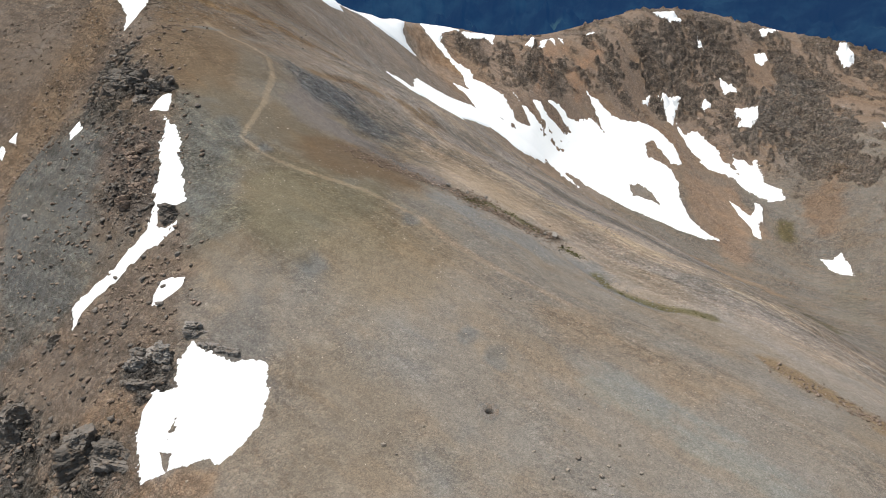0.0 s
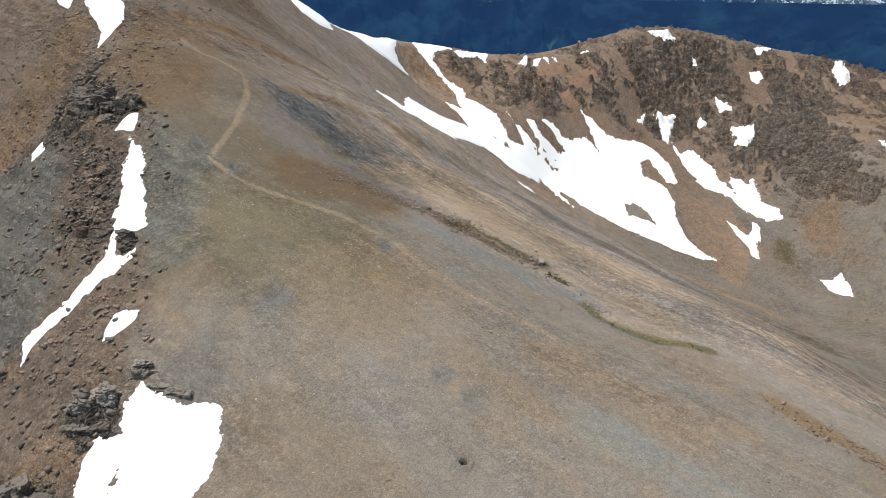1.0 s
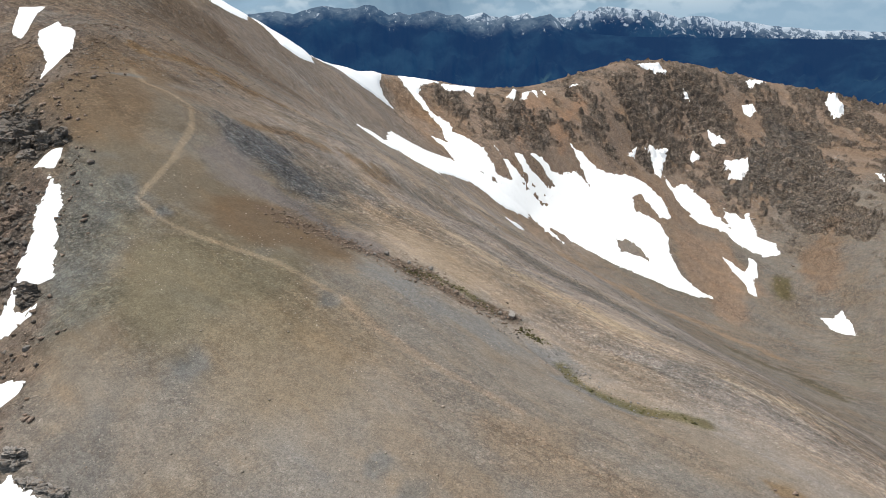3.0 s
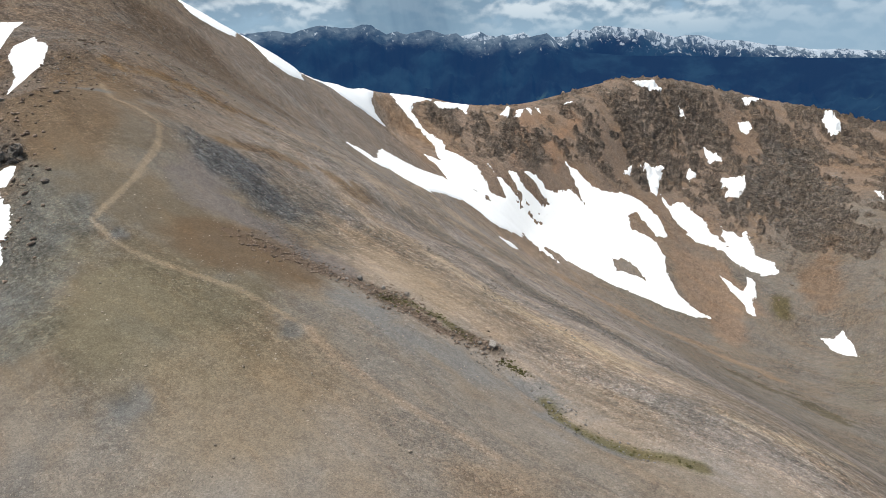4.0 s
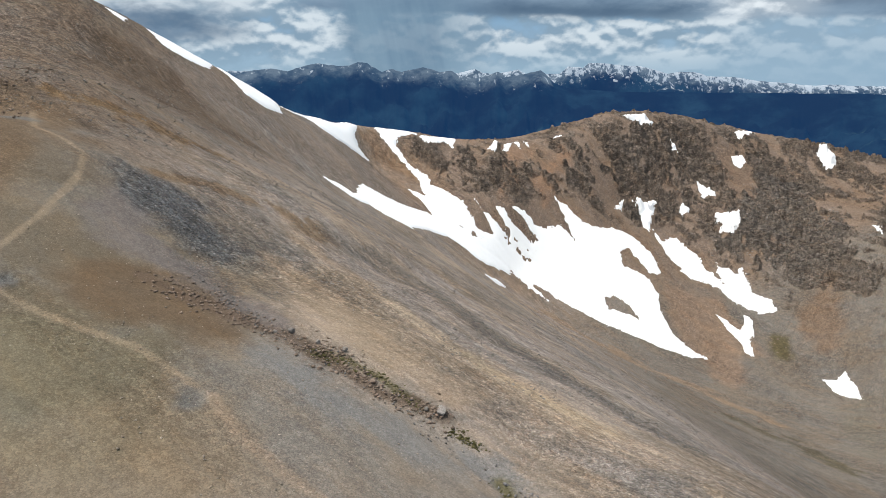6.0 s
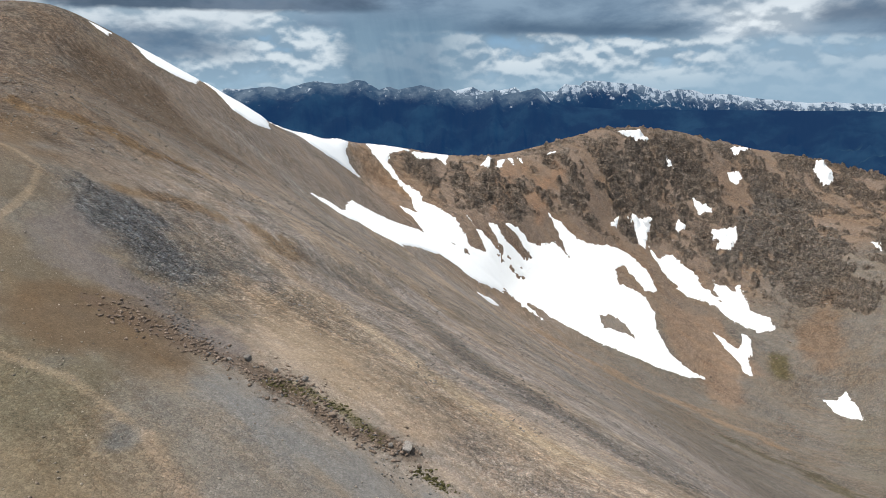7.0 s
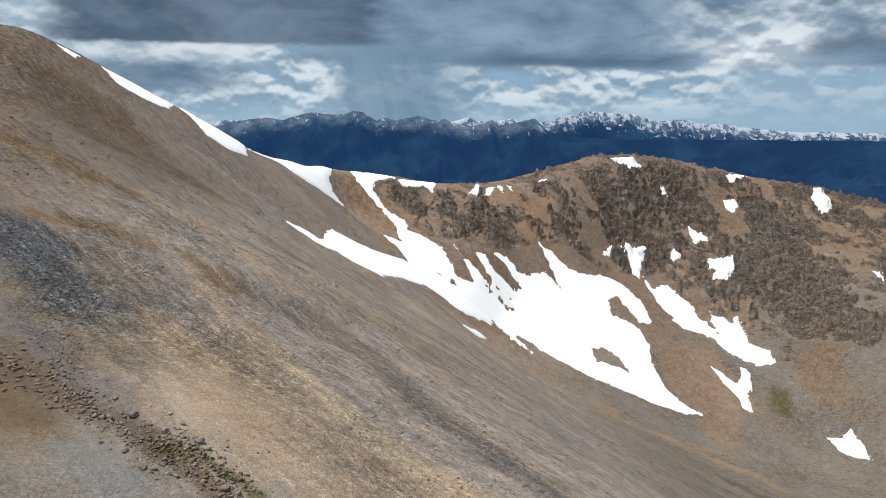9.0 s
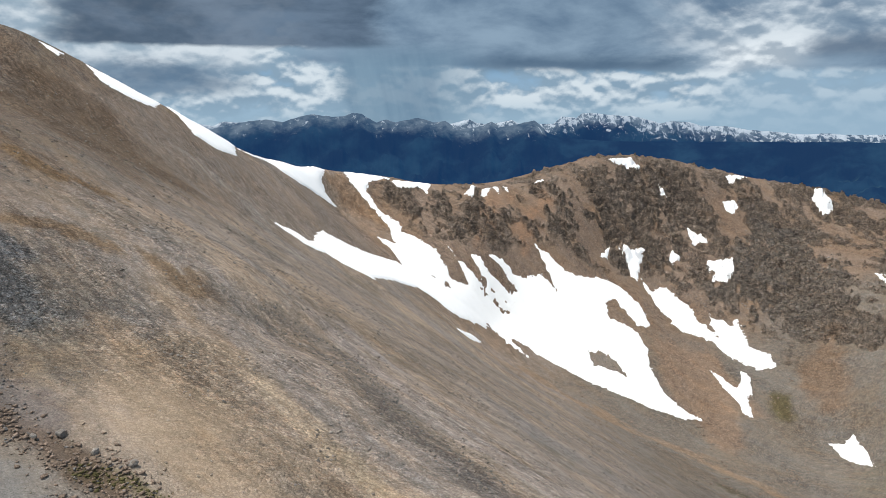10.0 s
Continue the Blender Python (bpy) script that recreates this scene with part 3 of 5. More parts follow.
def quad_mesh(name, co, quads):
    me = bpy.data.meshes.new(name)
    me.vertices.add(len(co))
    me.vertices.foreach_set("co", co.astype(np.float32).ravel())
    me.loops.add(len(quads) * 4)
    me.loops.foreach_set("vertex_index", quads.astype(np.int32).ravel())
    me.polygons.add(len(quads))
    me.polygons.foreach_set("loop_start", np.arange(0, len(quads) * 4, 4, dtype=np.int32))
    me.polygons.foreach_set("use_smooth", np.ones(len(quads), bool))
    me.update(calc_edges=True)
    return me


def grid_quads(nx, ny):
    i = (np.arange(ny - 1)[:, None] * nx + np.arange(nx - 1)[None]).ravel()
    return np.stack([i, i + 1, i + nx + 1, i + nx], 1)


def sheet_mesh(name, xs, ys, z, keep=None):
    """A grid mesh over the plan; z has a row for each of ys."""
    gx, gy = np.meshgrid(xs, ys)
    quads = grid_quads(len(xs), len(ys))
    co = np.stack([gx.ravel(), gy.ravel(), z.ravel()], 1)
    if keep is not None:
        quads = quads[keep.ravel()[quads].any(1)]
        used = np.unique(quads)
        place = np.full(len(co), -1)
        place[used] = np.arange(len(used))
        co, quads = co[used], place[quads]
    return quad_mesh(name, co, quads), co


def paces(*stretches):
    """Grid lines: (from, to, step) one after another."""
    out = []
    for a, b, s in stretches:
        out.append(np.linspace(a, b, max(1, round(abs(b - a) / s)), endpoint=False))
    return np.concatenate(out + [[stretches[-1][1]]])


# the near slope and the far cirque have grids of their own, which meet at y = 420
GRID_X = paces((-4900, -1000, 300), (-1000, -260, 40), (-260, -130, 2), (-130, 80, 0.5), (80, 300, 1.3), (300, 480, 4), (480, 1000, 40), (1000, 4900, 300))
GRID_Y = paces((-4900, -600, 300), (-600, 20, 30), (20, 66, 2), (66, 215, 0.45), (215, 420, 1.0))
FAR_X = paces((-4900, -1000, 300), (-1000, -260, 40), (-260, -130, 3), (-130, 0, 1.0), (0, 440, 0.75), (440, 480, 4), (480, 1000, 40), (1000, 4900, 300))
FAR_Y = paces((420, 760, 0.75), (760, 860, 4), (860, 1300, 30), (1300, 4900, 300))
GX, GY = np.meshgrid(GRID_X, GRID_Y)
LAND = height(GX, GY)
FX, FY = np.meshgrid(FAR_X, FAR_Y)
FAR_LAND = height(FX, FY)
FAR_LAND[0] = np.interp(FAR_X, GRID_X, LAND[-1])


def ground_at(x, y):
    """Ground level at one place, from the laid grid."""
    i, j = int(np.searchsorted(GRID_X, x)) - 1, int(np.searchsorted(GRID_Y, y)) - 1
    u, v = (x - GRID_X[i]) / (GRID_X[i + 1] - GRID_X[i]), (y - GRID_Y[j]) / (GRID_Y[j + 1] - GRID_Y[j])
    low, high = LAND[j, i] * (1 - u) + LAND[j, i + 1] * u, LAND[j + 1, i] * (1 - u) + LAND[j + 1, i + 1] * u
    return float(low * (1 - v) + high * v)


# ---- materials ----
def material(name, build):
    m = bpy.data.materials.new(name)
    m.use_nodes = True
    nodes = Nodes(m.node_tree)
    out = nodes.put("ShaderNodeOutputMaterial")
    m.node_tree.links.new(build(nodes), out.inputs[0])
    return m


def surface(n, colour, rough, height_value=None, strength=0.5, distance=0.1, specular=0.3):
    sock = {"Base_Color": colour, "Roughness": rough, "Specular_IOR_Level": specular}
    if height_value is not None:
        sock["Normal"] = n.put("ShaderNodeBump", Height=height_value, Strength=strength, Distance=distance).outputs[0]
    return n.put("ShaderNodeBsdfPrincipled", **sock).outputs[0]


def ground_look(n):
    at = n.put("ShaderNodeTexCoord").outputs["Object"]
    attr = {}
    for key in ("tint", "crag", "stony"):
        node = n.put("ShaderNodeAttribute")
        node.attribute_name = key
        attr[key] = node.outputs["Color" if key == "tint" else "Fac"]
    crag, stony = attr["crag"], attr["stony"]
    turned = n.put("ShaderNodeMapping", Vector=at, Rotation=(0, 0, radians(42)))
    runs = n.noise(n.scaled(turned.outputs[0], (0.09, 0.55, 0.3)), 1.0, 2.5, 0.55)
    warped = n.put("ShaderNodeVectorMath", i0=at, i1=n.put("ShaderNodeTexNoise", Vector=at, Scale=1.5, Detail=2.0).outputs["Color"]).outputs[0]
    nudge = n.put("ShaderNodeTexNoise", Vector=at, Scale=2.5, Detail=2.0).outputs["Color"]
    strewn = n.put("ShaderNodeVectorMath", i0=at, i1=n.scaled(nudge, (0.22, 0.22, 0.22))).outputs[0]
    mid = n.noise(at, 0.25, 7.0, 0.7)
    fine = n.noise(at, 1.4, 7.0, 0.8)

    def bed(warped, scale):
        cell = n.put("ShaderNodeTexVoronoi", Vector=warped, Scale=scale)
        gap = n.put("ShaderNodeTexVoronoi", Vector=warped, Scale=scale)
        gap.feature = "DISTANCE_TO_EDGE"
        parts = n.put("ShaderNodeSeparateColor", Color=cell.outputs["Color"])
        return parts.outputs[0], n.step(gap.outputs["Distance"], 0.0, 0.16), parts.outputs[1]
    big, big_gap, big_hue = bed(strewn, 0.95)
    small, small_gap, small_hue = bed(strewn, 2.6)
    tiny, tiny_gap, _ = bed(strewn, 6.5)

    def times(a, b):
        return n.math("MULTIPLY", a, b)
    spot = n.put("ShaderNodeSeparateXYZ", Vector=at)
    streaky = times(stony, n.math("SUBTRACT", 1.0, n.step(n.math("MULTIPLY_ADD", spot.outputs[1], 0.5, spot.outputs[0]), 330, 400)))

    def swing(value, by):
        """1 where value is a half; by: how far it swings, a number or a socket."""
        return n.math("MULTIPLY_ADD", n.math("SUBTRACT", value, 0.5), by, 1.0)
    much = n.math("MULTIPLY_ADD", stony, 0.85, 0.1)
    shade = times(swing(n.step(mid, 0.3, 0.7), n.math("MULTIPLY_ADD", stony, 0.25, 0.12)), swing(n.step(runs, 0.3, 0.7), times(streaky, 0.6)))
    rills = n.noise(n.scaled(turned.outputs[0], (0.5, 1.5, 0.5)), 1.0, 2.0, 0.5)
    shade = times(shade, swing(n.step(rills, 0.32, 0.68), n.math("MULTIPLY_ADD", streaky, 0.22, 0.05)))
    shade = times(shade, swing(n.step(fine, 0.3, 0.7), n.math("MULTIPLY_ADD", stony, 0.45, 0.1)))
    shade = times(shade, swing(big, times(much, 0.5)))
    shade = times(shade, swing(small, times(much, 0.75)))
    shade = times(shade, swing(tiny, n.math("MULTIPLY_ADD", stony, 0.4, 0.34)))
    shade = times(shade, n.math("SUBTRACT", 1.0, times(n.math("SUBTRACT", 1.0, big_gap), times(stony, 0.2))))
    shade = times(shade, n.math("SUBTRACT", 1.0, times(n.math("SUBTRACT", 1.0, small_gap), times(much, 0.28))))
    # bare rock: bedding and joints at three sizes, bent out of line
    bent = n.put("ShaderNodeVectorMath", i0=at, i1=n.scaled(n.put("ShaderNodeTexNoise", Vector=at, Scale=0.11, Detail=3.0).outputs["Color"], (9.0, 9.0, 9.0))).outputs[0]
    bent = n.put("ShaderNodeVectorMath", i0=bent, i1=n.scaled(n.put("ShaderNodeTexNoise", Vector=at, Scale=0.6, Detail=3.0).outputs["Color"], (2.2, 2.2, 2.2))).outputs[0]
    block, block_gap, _ = bed(n.scaled(bent, (0.2, 0.2, 0.5)), 1.0)
    slab, slab_gap, _ = bed(n.scaled(bent, (0.55, 0.55, 1.6)), 1.0)
    craggy = n.noise(n.scaled(bent, (0.3, 0.3, 0.75)), 1.0, 6.0, 0.66)
    shade = times(shade, swing(slab, times(crag, 0.3)))
    shade = times(shade, n.math("SUBTRACT", 1.0, times(n.math("SUBTRACT", 1.0, slab_gap), times(crag, 0.15))))
    shade = times(shade, swing(block, times(crag, 0.35)))
    shade = times(shade, n.math("SUBTRACT", 1.0, times(n.math("SUBTRACT", 1.0, block_gap), times(crag, 0.2))))
    shade = times(shade, swing(n.step(craggy, 0.3, 0.7), times(crag, 0.7)))
    # scattered pale stones
    shade = n.math("ADD", shade, times(n.step(tiny, 0.97, 0.985), 0.12))
    shade = n.math("ADD", shade, times(n.step(small, 0.965, 0.98), times(much, 0.3)))
    shade = times(shade, 1.25)
    col = n.mix(1.0, attr["tint"], n.vec(shade, shade, shade), "MULTIPLY")
    hue = n.step(n.math("ADD", times(small_hue, 0.6), times(big_hue, 0.4)), 0.5, 0.8)
    col = n.mix(times(hue, times(much, 0.75)), col, n.mix(1.0, col, (1.14, 0.98, 0.88), "MULTIPLY"))
    # faint drifts of warmer and cooler gravel, drawn out along the slope
    drift = n.noise(n.scaled(turned.outputs[0], (0.03, 0.16, 0.1)), 1.0, 7.0, 0.62, 0.4)
    col = n.mix(times(n.step(drift, 0.5, 0.68), 0.5), col, n.mix(1.0, col, (1.1, 0.99, 0.86), "MULTIPLY"))
    col = n.mix(times(n.math("SUBTRACT", 1.0, n.step(drift, 0.34, 0.48)), 0.45), col, n.mix(1.0, col, (0.93, 0.99, 1.1), "MULTIPLY"))
    tall = n.math("ADD", times(small_gap, times(much, 0.16)), times(fine, n.math("MULTIPLY_ADD", stony, 0.2, 0.05)))
    tall = n.math("ADD", tall, times(big_gap, times(stony, 0.25)))
    rough_rock = n.math("ADD", times(craggy, 2.2), times(big, 0.15))
    rough_rock = n.math("ADD", rough_rock, n.math("ADD", times(block_gap, 0.5), times(slab_gap, 0.4)))
    rough_rock = n.math("ADD", rough_rock, n.math("ADD", times(block, 0.6), times(slab, 0.4)))
    tall = n.math("ADD", tall, times(rough_rock, crag))
    return surface(n, col, 0.93, tall, 1.0, 0.7, 0.12)


def snow_look(n):
    at = n.put("ShaderNodeTexCoord").outputs["Object"]
    cups = n.noise(at, 0.9, 4.0, 0.55)
    dirt = n.noise(at, 0.25, 6.0, 0.7)
    col = n.mix(n.math("MULTIPLY", n.step(dirt, 0.55, 0.8), 0.2), (0.88, 0.89, 0.9), (0.62, 0.57, 0.5))
    return surface(n, col, 0.7, cups, 0.4, 0.25, 0.3)


def valley_look(n):
    at = n.put("ShaderNodeTexCoord").outputs["Object"]
    woods = n.noise(at, 0.004, 6.0, 0.6)
    # woods under haze and cloud shade, both painted in as dark blue emission
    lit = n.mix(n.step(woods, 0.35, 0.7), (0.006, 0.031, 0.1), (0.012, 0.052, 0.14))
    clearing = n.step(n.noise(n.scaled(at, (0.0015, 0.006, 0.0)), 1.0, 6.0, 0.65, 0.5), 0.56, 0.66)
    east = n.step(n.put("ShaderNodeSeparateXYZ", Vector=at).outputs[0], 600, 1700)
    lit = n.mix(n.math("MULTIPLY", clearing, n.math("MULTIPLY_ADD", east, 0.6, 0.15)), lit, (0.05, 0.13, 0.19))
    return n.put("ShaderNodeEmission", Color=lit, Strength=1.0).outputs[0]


GROUND = material("alpine_ground", ground_look)
SNOW = material("old_snow", snow_look)
VALLEY_HAZE_GLOW = material("far_valley", valley_look)


# ---- ground ----
GRAVEL, GREY, BLUE_GREY = (0.146, 0.127, 0.108), (0.145, 0.136, 0.124), (0.105, 0.107, 0.111)
RUST, MOSS, SCREE, CRAG = (0.185, 0.124, 0.08), (0.08, 0.07, 0.026), (0.18, 0.133, 0.102), (0.2, 0.166, 0.138)
PALE_OCHRE, DARK_GREY = (0.29, 0.232, 0.168), (0.105, 0.093, 0.085)
# fields: outline, colour, strength, fade
FIELDS = [
    (GREY_UPPER, (0.185, 0.152, 0.127), 0.7, 9), (BROWN_E, (0.1, 0.073, 0.051), 0.8, 9), (BROWN_TOP, (0.108, 0.076, 0.048), 0.85, 6), (GREY_GRAVEL, (0.108, 0.106, 0.094), 0.85, 4),
    (OLIVE, (0.112, 0.097, 0.065), 0.75, 6), (OCHRE_MID, (0.145, 0.113, 0.077), 0.6, 6), (TRACKS, (0.165, 0.13, 0.095), 0.45, 3), (RUST_BAND, (0.088, 0.061, 0.038), 0.85, 4),
    (PURPLE_TALUS, (0.118, 0.103, 0.097), 0.85, 3), (BLUE_TALUS, BLUE_GREY, 0.9, 3.5), (PINK_TAN, (0.23, 0.178, 0.132), 0.85, 3.5), (TAN_D, (0.215, 0.166, 0.118), 0.7, 4),
    (GREY_FAN, (0.108, 0.103, 0.097), 0.6, 3), (GREY_FACE, (0.1, 0.098, 0.09), 0.9, 4), (OCHRE_FACE, (0.135, 0.094, 0.06), 0.8, 6), (FACE_ROCKS, (0.11, 0.086, 0.067), 0.8, 6),
    (RED_RUBBLE, (0.1, 0.076, 0.062), 0.85, 2.5), (RED_LOW, (0.115, 0.09, 0.071), 0.9, 2.5), (RUST_A, RUST, 0.6, 2), (RUST_B, (0.17, 0.112, 0.07), 0.7, 1.5),
    (ORANGE_SCREE, RUST, 0.7, 3), (RED_CHUTE_A, (0.22, 0.138, 0.09), 0.85, 5), (RED_CHUTE_B, (0.21, 0.135, 0.09), 0.8, 5), (CHUTE_C, (0.175, 0.124, 0.09), 0.7, 6),
    (CHUTE_D, (0.165, 0.118, 0.085), 0.7, 6), (BROWN_SCREE, (0.21, 0.148, 0.106), 0.8, 6), (ORANGE_WALL, (0.165, 0.112, 0.075), 0.7, 7), (GREEN_PATCH, MOSS, 0.7, 3.5), (RIGHT_ROCKS, (0.13, 0.115, 0.09), 0.6, 5),
    (TAN_NEAR, (0.168, 0.127, 0.09), 0.7, 4), (BROWN_NEAR, (0.128, 0.106, 0.083), 0.7, 4), (GREY_NEAR, (0.132, 0.128, 0.12), 0.6, 3)]
# lines: course, half-width, colour, strength
COURSES = [
    (LIGHT_RUN, 8.0, (0.22, 0.19, 0.162), 0.5), (TALUS_LIGHT, 5.0, (0.23, 0.21, 0.185), 0.7), (ORANGE_LINE, 3.6, (0.15, 0.1, 0.056), 0.75), (ORANGE_E, 7.0, (0.135, 0.088, 0.046), 0.85), (GREY_G, 9.0, (0.215, 0.182, 0.158), 0.5),
    (PALE_OCHRE_A, 2.2, PALE_OCHRE, 0.75), (PALE_OCHRE_B, 3.0, PALE_OCHRE, 0.7), (PALE_OCHRE_C, 3.0, PALE_OCHRE, 0.7), (PURPLE_RUN, 7.0, (0.25, 0.216, 0.195), 0.8),
    (DARK_RUN, 3.4, DARK_GREY, 0.55), (DARK_F, 3.6, DARK_GREY, 0.55), (OCHRE_DOWN, 6.0, (0.23, 0.165, 0.112), 0.7), (EDGE_GREEN, 5.5, (0.085, 0.075, 0.045), 0.75),
    (OCHRE_RIGHT, 3.0, (0.14, 0.097, 0.055), 0.85), (BLUE_STRIP, 4.2, (0.14, 0.14, 0.13), 0.75), (GULLY_GREY, 3.8, (0.132, 0.129, 0.126), 0.8), (MOSS_A, 1.5, MOSS, 0.7),
    (MOSS_B, 1.6, MOSS, 0.75), (RUBBLE_BAND, 2.2, (0.085, 0.06, 0.043), 0.8), (TRAIL_TOP, 0.85, (0.215, 0.165, 0.115), 0.6), (TRAIL_LOW, 1.2, (0.215, 0.165, 0.122), 0.65)]


def ground_tint(x, y):
    """Base colour of the ground over the plan."""
    def blend(c, colour, f):
        return c + (np.array(colour) - c) * np.clip(f, 0, 1)[..., None]
    c = np.zeros(x.shape + (3,)) + GRAVEL
    far, near = crags(x, y)
    u, v = flow(x, y)
    sweep = fbm(u * 0.14, v + 5 * fbm(x, y, 50, 2, 0.5, 49), 17, 6, 0.62, 40)
    slope = ramp(v, 110, 145) * ramp(150 - x, 0, 70)
    c = blend(c, (0.23, 0.191, 0.16), slope)
    c = blend(c, (0.205, 0.18, 0.162), ramp(sweep, 0.02, 0.35) * 0.8 * slope)
    c = blend(c, (0.275, 0.216, 0.164), ramp(-sweep, 0.05, 0.4) * 0.8 * slope)
    c = blend(c, (0.108, 0.081, 0.06), ramp(-x - 0.1 * (y - 200), 10, 60) * ramp(y, 175, 230) * ramp(560 - y, 0, 120) * 0.75)
    meadow = ramp(7 - x + 5 * fbm(x, y, 20, 4, 0.6, 45), 0, 22) * ramp(y, 108, 135) * ramp(240 - y, 0, 60)
    c = blend(c, (0.095, 0.076, 0.052), meadow * 0.85)
    c = blend(c, GREY, ramp(fbm(x, y, 26, 5, 0.6, 41), 0.05, 0.5) * 0.4)
    c = blend(c, (0.155, 0.117, 0.08), ramp(fbm(u * 0.5, v, 22, 5, 0.6, 43), 0.12, 0.5) * 0.35)
    wall = ramp(y - 0.25 * x, 470, 530) * ramp(x + 0.2 * y, 60, 140)
    c = blend(c, SCREE, wall * 0.9)
    c = blend(c, RUST, wall * ramp(fbm(x + 0.25 * y, 0.5 * y, 34, 5, 0.6, 44), 0.05, 0.45) * 0.5)
    face = ramp(-x - 0.28 * (y - 120), 42, 56) * ramp(300 - y, 0, 60)
    c = blend(c, (0.118, 0.092, 0.072), face * 0.8)
    for outline, colour, strength, fade in FIELDS:
        c = blend(c, colour, strength * soft_zone(x, y, outline, fade, 50))
    c = blend(c, CRAG, far * 0.75)
    c = blend(c, (0.175, 0.152, 0.132), far * 0.7 * soft_zone(x, y, DARK_WALL, 9, 50))
    c = blend(c, (0.115, 0.104, 0.092), near * 0.85)
    tint_at = (np.abs(x) < 260) & (y > 30) & (y < 560)
    xs, ys = x[tint_at], y[tint_at]
    us, vs = flow(xs, ys)
    ragged = 0.5 * fbm(xs, ys, 9, 5, 0.65, 47) + 0.8 * fbm(us * 0.2, vs, 5, 5, 0.65, 48)
    cs = c[tint_at]
    for course, half, colour, strength in COURSES:
        d = along(xs, ys, course) / half + 0.75 * ragged * min(1.6, half / 2.5)
        cs = blend(cs, colour, strength * (1 - ramp(d, 0.35, 1.2)))
    for px, py, wide, _ in PITS:
        d = np.hypot(xs - px, (ys - py + 0.4 * wide) * 0.8) / (1.0 + 1.1 * wide) + 0.4 * ragged
        cs = blend(cs, (0.1, 0.101, 0.1), 0.7 * (1 - ramp(d, 0.5, 1.1)))
    c[tint_at] = cs
    return c


def build_ground():
    near_co = np.stack([GX.ravel(), GY.ravel(), LAND.ravel()], 1)
    far_co = np.stack([FX.ravel(), FY.ravel(), FAR_LAND.ravel()], 1)
    quads = np.concatenate([grid_quads(len(GRID_X), len(GRID_Y)), grid_quads(len(FAR_X), len(FAR_Y)) + len(near_co)])
    co = np.concatenate([near_co, far_co])
    me = quad_mesh("ground", co, quads)
    me.materials.append(GROUND), me.materials.append(VALLEY_HAZE_GLOW)
    x, y = co[:, 0], co[:, 1]
    bare = np.maximum(*crags(x, y))
    tint = me.attributes.new("tint", "FLOAT_COLOR", "POINT")
    rgba = np.ones((len(co), 4), np.float32)
    rgba[:, :3] = ground_tint(x, y)
    tint.data.foreach_set("color", rgba.ravel())
    me.attributes.new("crag", "FLOAT", "POINT").data.foreach_set("value", bare.astype(np.float32))
    u, v = flow(x, y)
    stones = 0.15 + 0.45 * ramp(v, 105, 150) + 0.5 * ramp(-x - 0.28 * (y - 120), 38, 55)
    stones = stones + 0.35 * fbm(u * 0.4, v, 22, 4, 0.6, 46) + 0.6 * np.maximum(soft_zone(x, y, BLUE_TALUS, 3.5, 50), soft_zone(x, y, GREY_GRAVEL, 4, 50) * 0.5)
    stones = stones - 0.25 * soft_zone(x, y, PINK_TAN, 3.5, 50)
    me.attributes.new("stony", "FLOAT", "POINT").data.foreach_set("value", np.clip(stones, 0.08, 1).astype(np.float32))
    first = quads[:, 0]
    # beyond 900 m the sheet takes the valley's emissive haze colours
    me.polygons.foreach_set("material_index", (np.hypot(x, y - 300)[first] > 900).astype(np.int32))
    me.polygons.foreach_set("use_smooth", bare[first] < 0.35)
    return tagged(new("ground", me), "brown and grey alpine scree slope with rocky cirque walls", "mountain slope", kind="structure")


ground = build_ground()


# ---- snow ----
def snow_patch(name, outlines, label, holes=(), step=0.6, deep=0.5, ragged=1.0, seed=60, tooth=4.0):
    """Old snow that lies in hollows: domed, its edges thinning out into the stones."""
    pts = [p for o in outlines for p in o]
    pad = 2.5
    xs = np.arange(min(p[0] for p in pts) - pad, max(p[0] for p in pts) + pad, step)
    ys = np.arange(min(p[1] for p in pts) - pad, max(p[1] for p in pts) + pad, step)
    x, y = np.meshgrid(xs, ys)
    d = np.maximum.reduce([inside(x, y, o) for o in outlines])
    for h in holes:
        d = np.minimum(d, -inside(x, y, h))
    d = d + ragged * (0.8 * fbm(x, y, tooth, 5, 0.75, seed) + 0.5 * fbm(x, y, tooth * 0.4, 3, 0.7, seed + 2) + 0.15)
    z = height(x, y) + np.where(d > 0, 0.12 + deep * (1 - np.exp(-d / 1.6)), np.maximum(d, -2) * 0.9)
    me, _ = sheet_mesh(name, xs, ys, z, d > -0.9)
    me.materials.append(SNOW)
    return tagged(new(name, me), label, "snow patch", "snow patches")


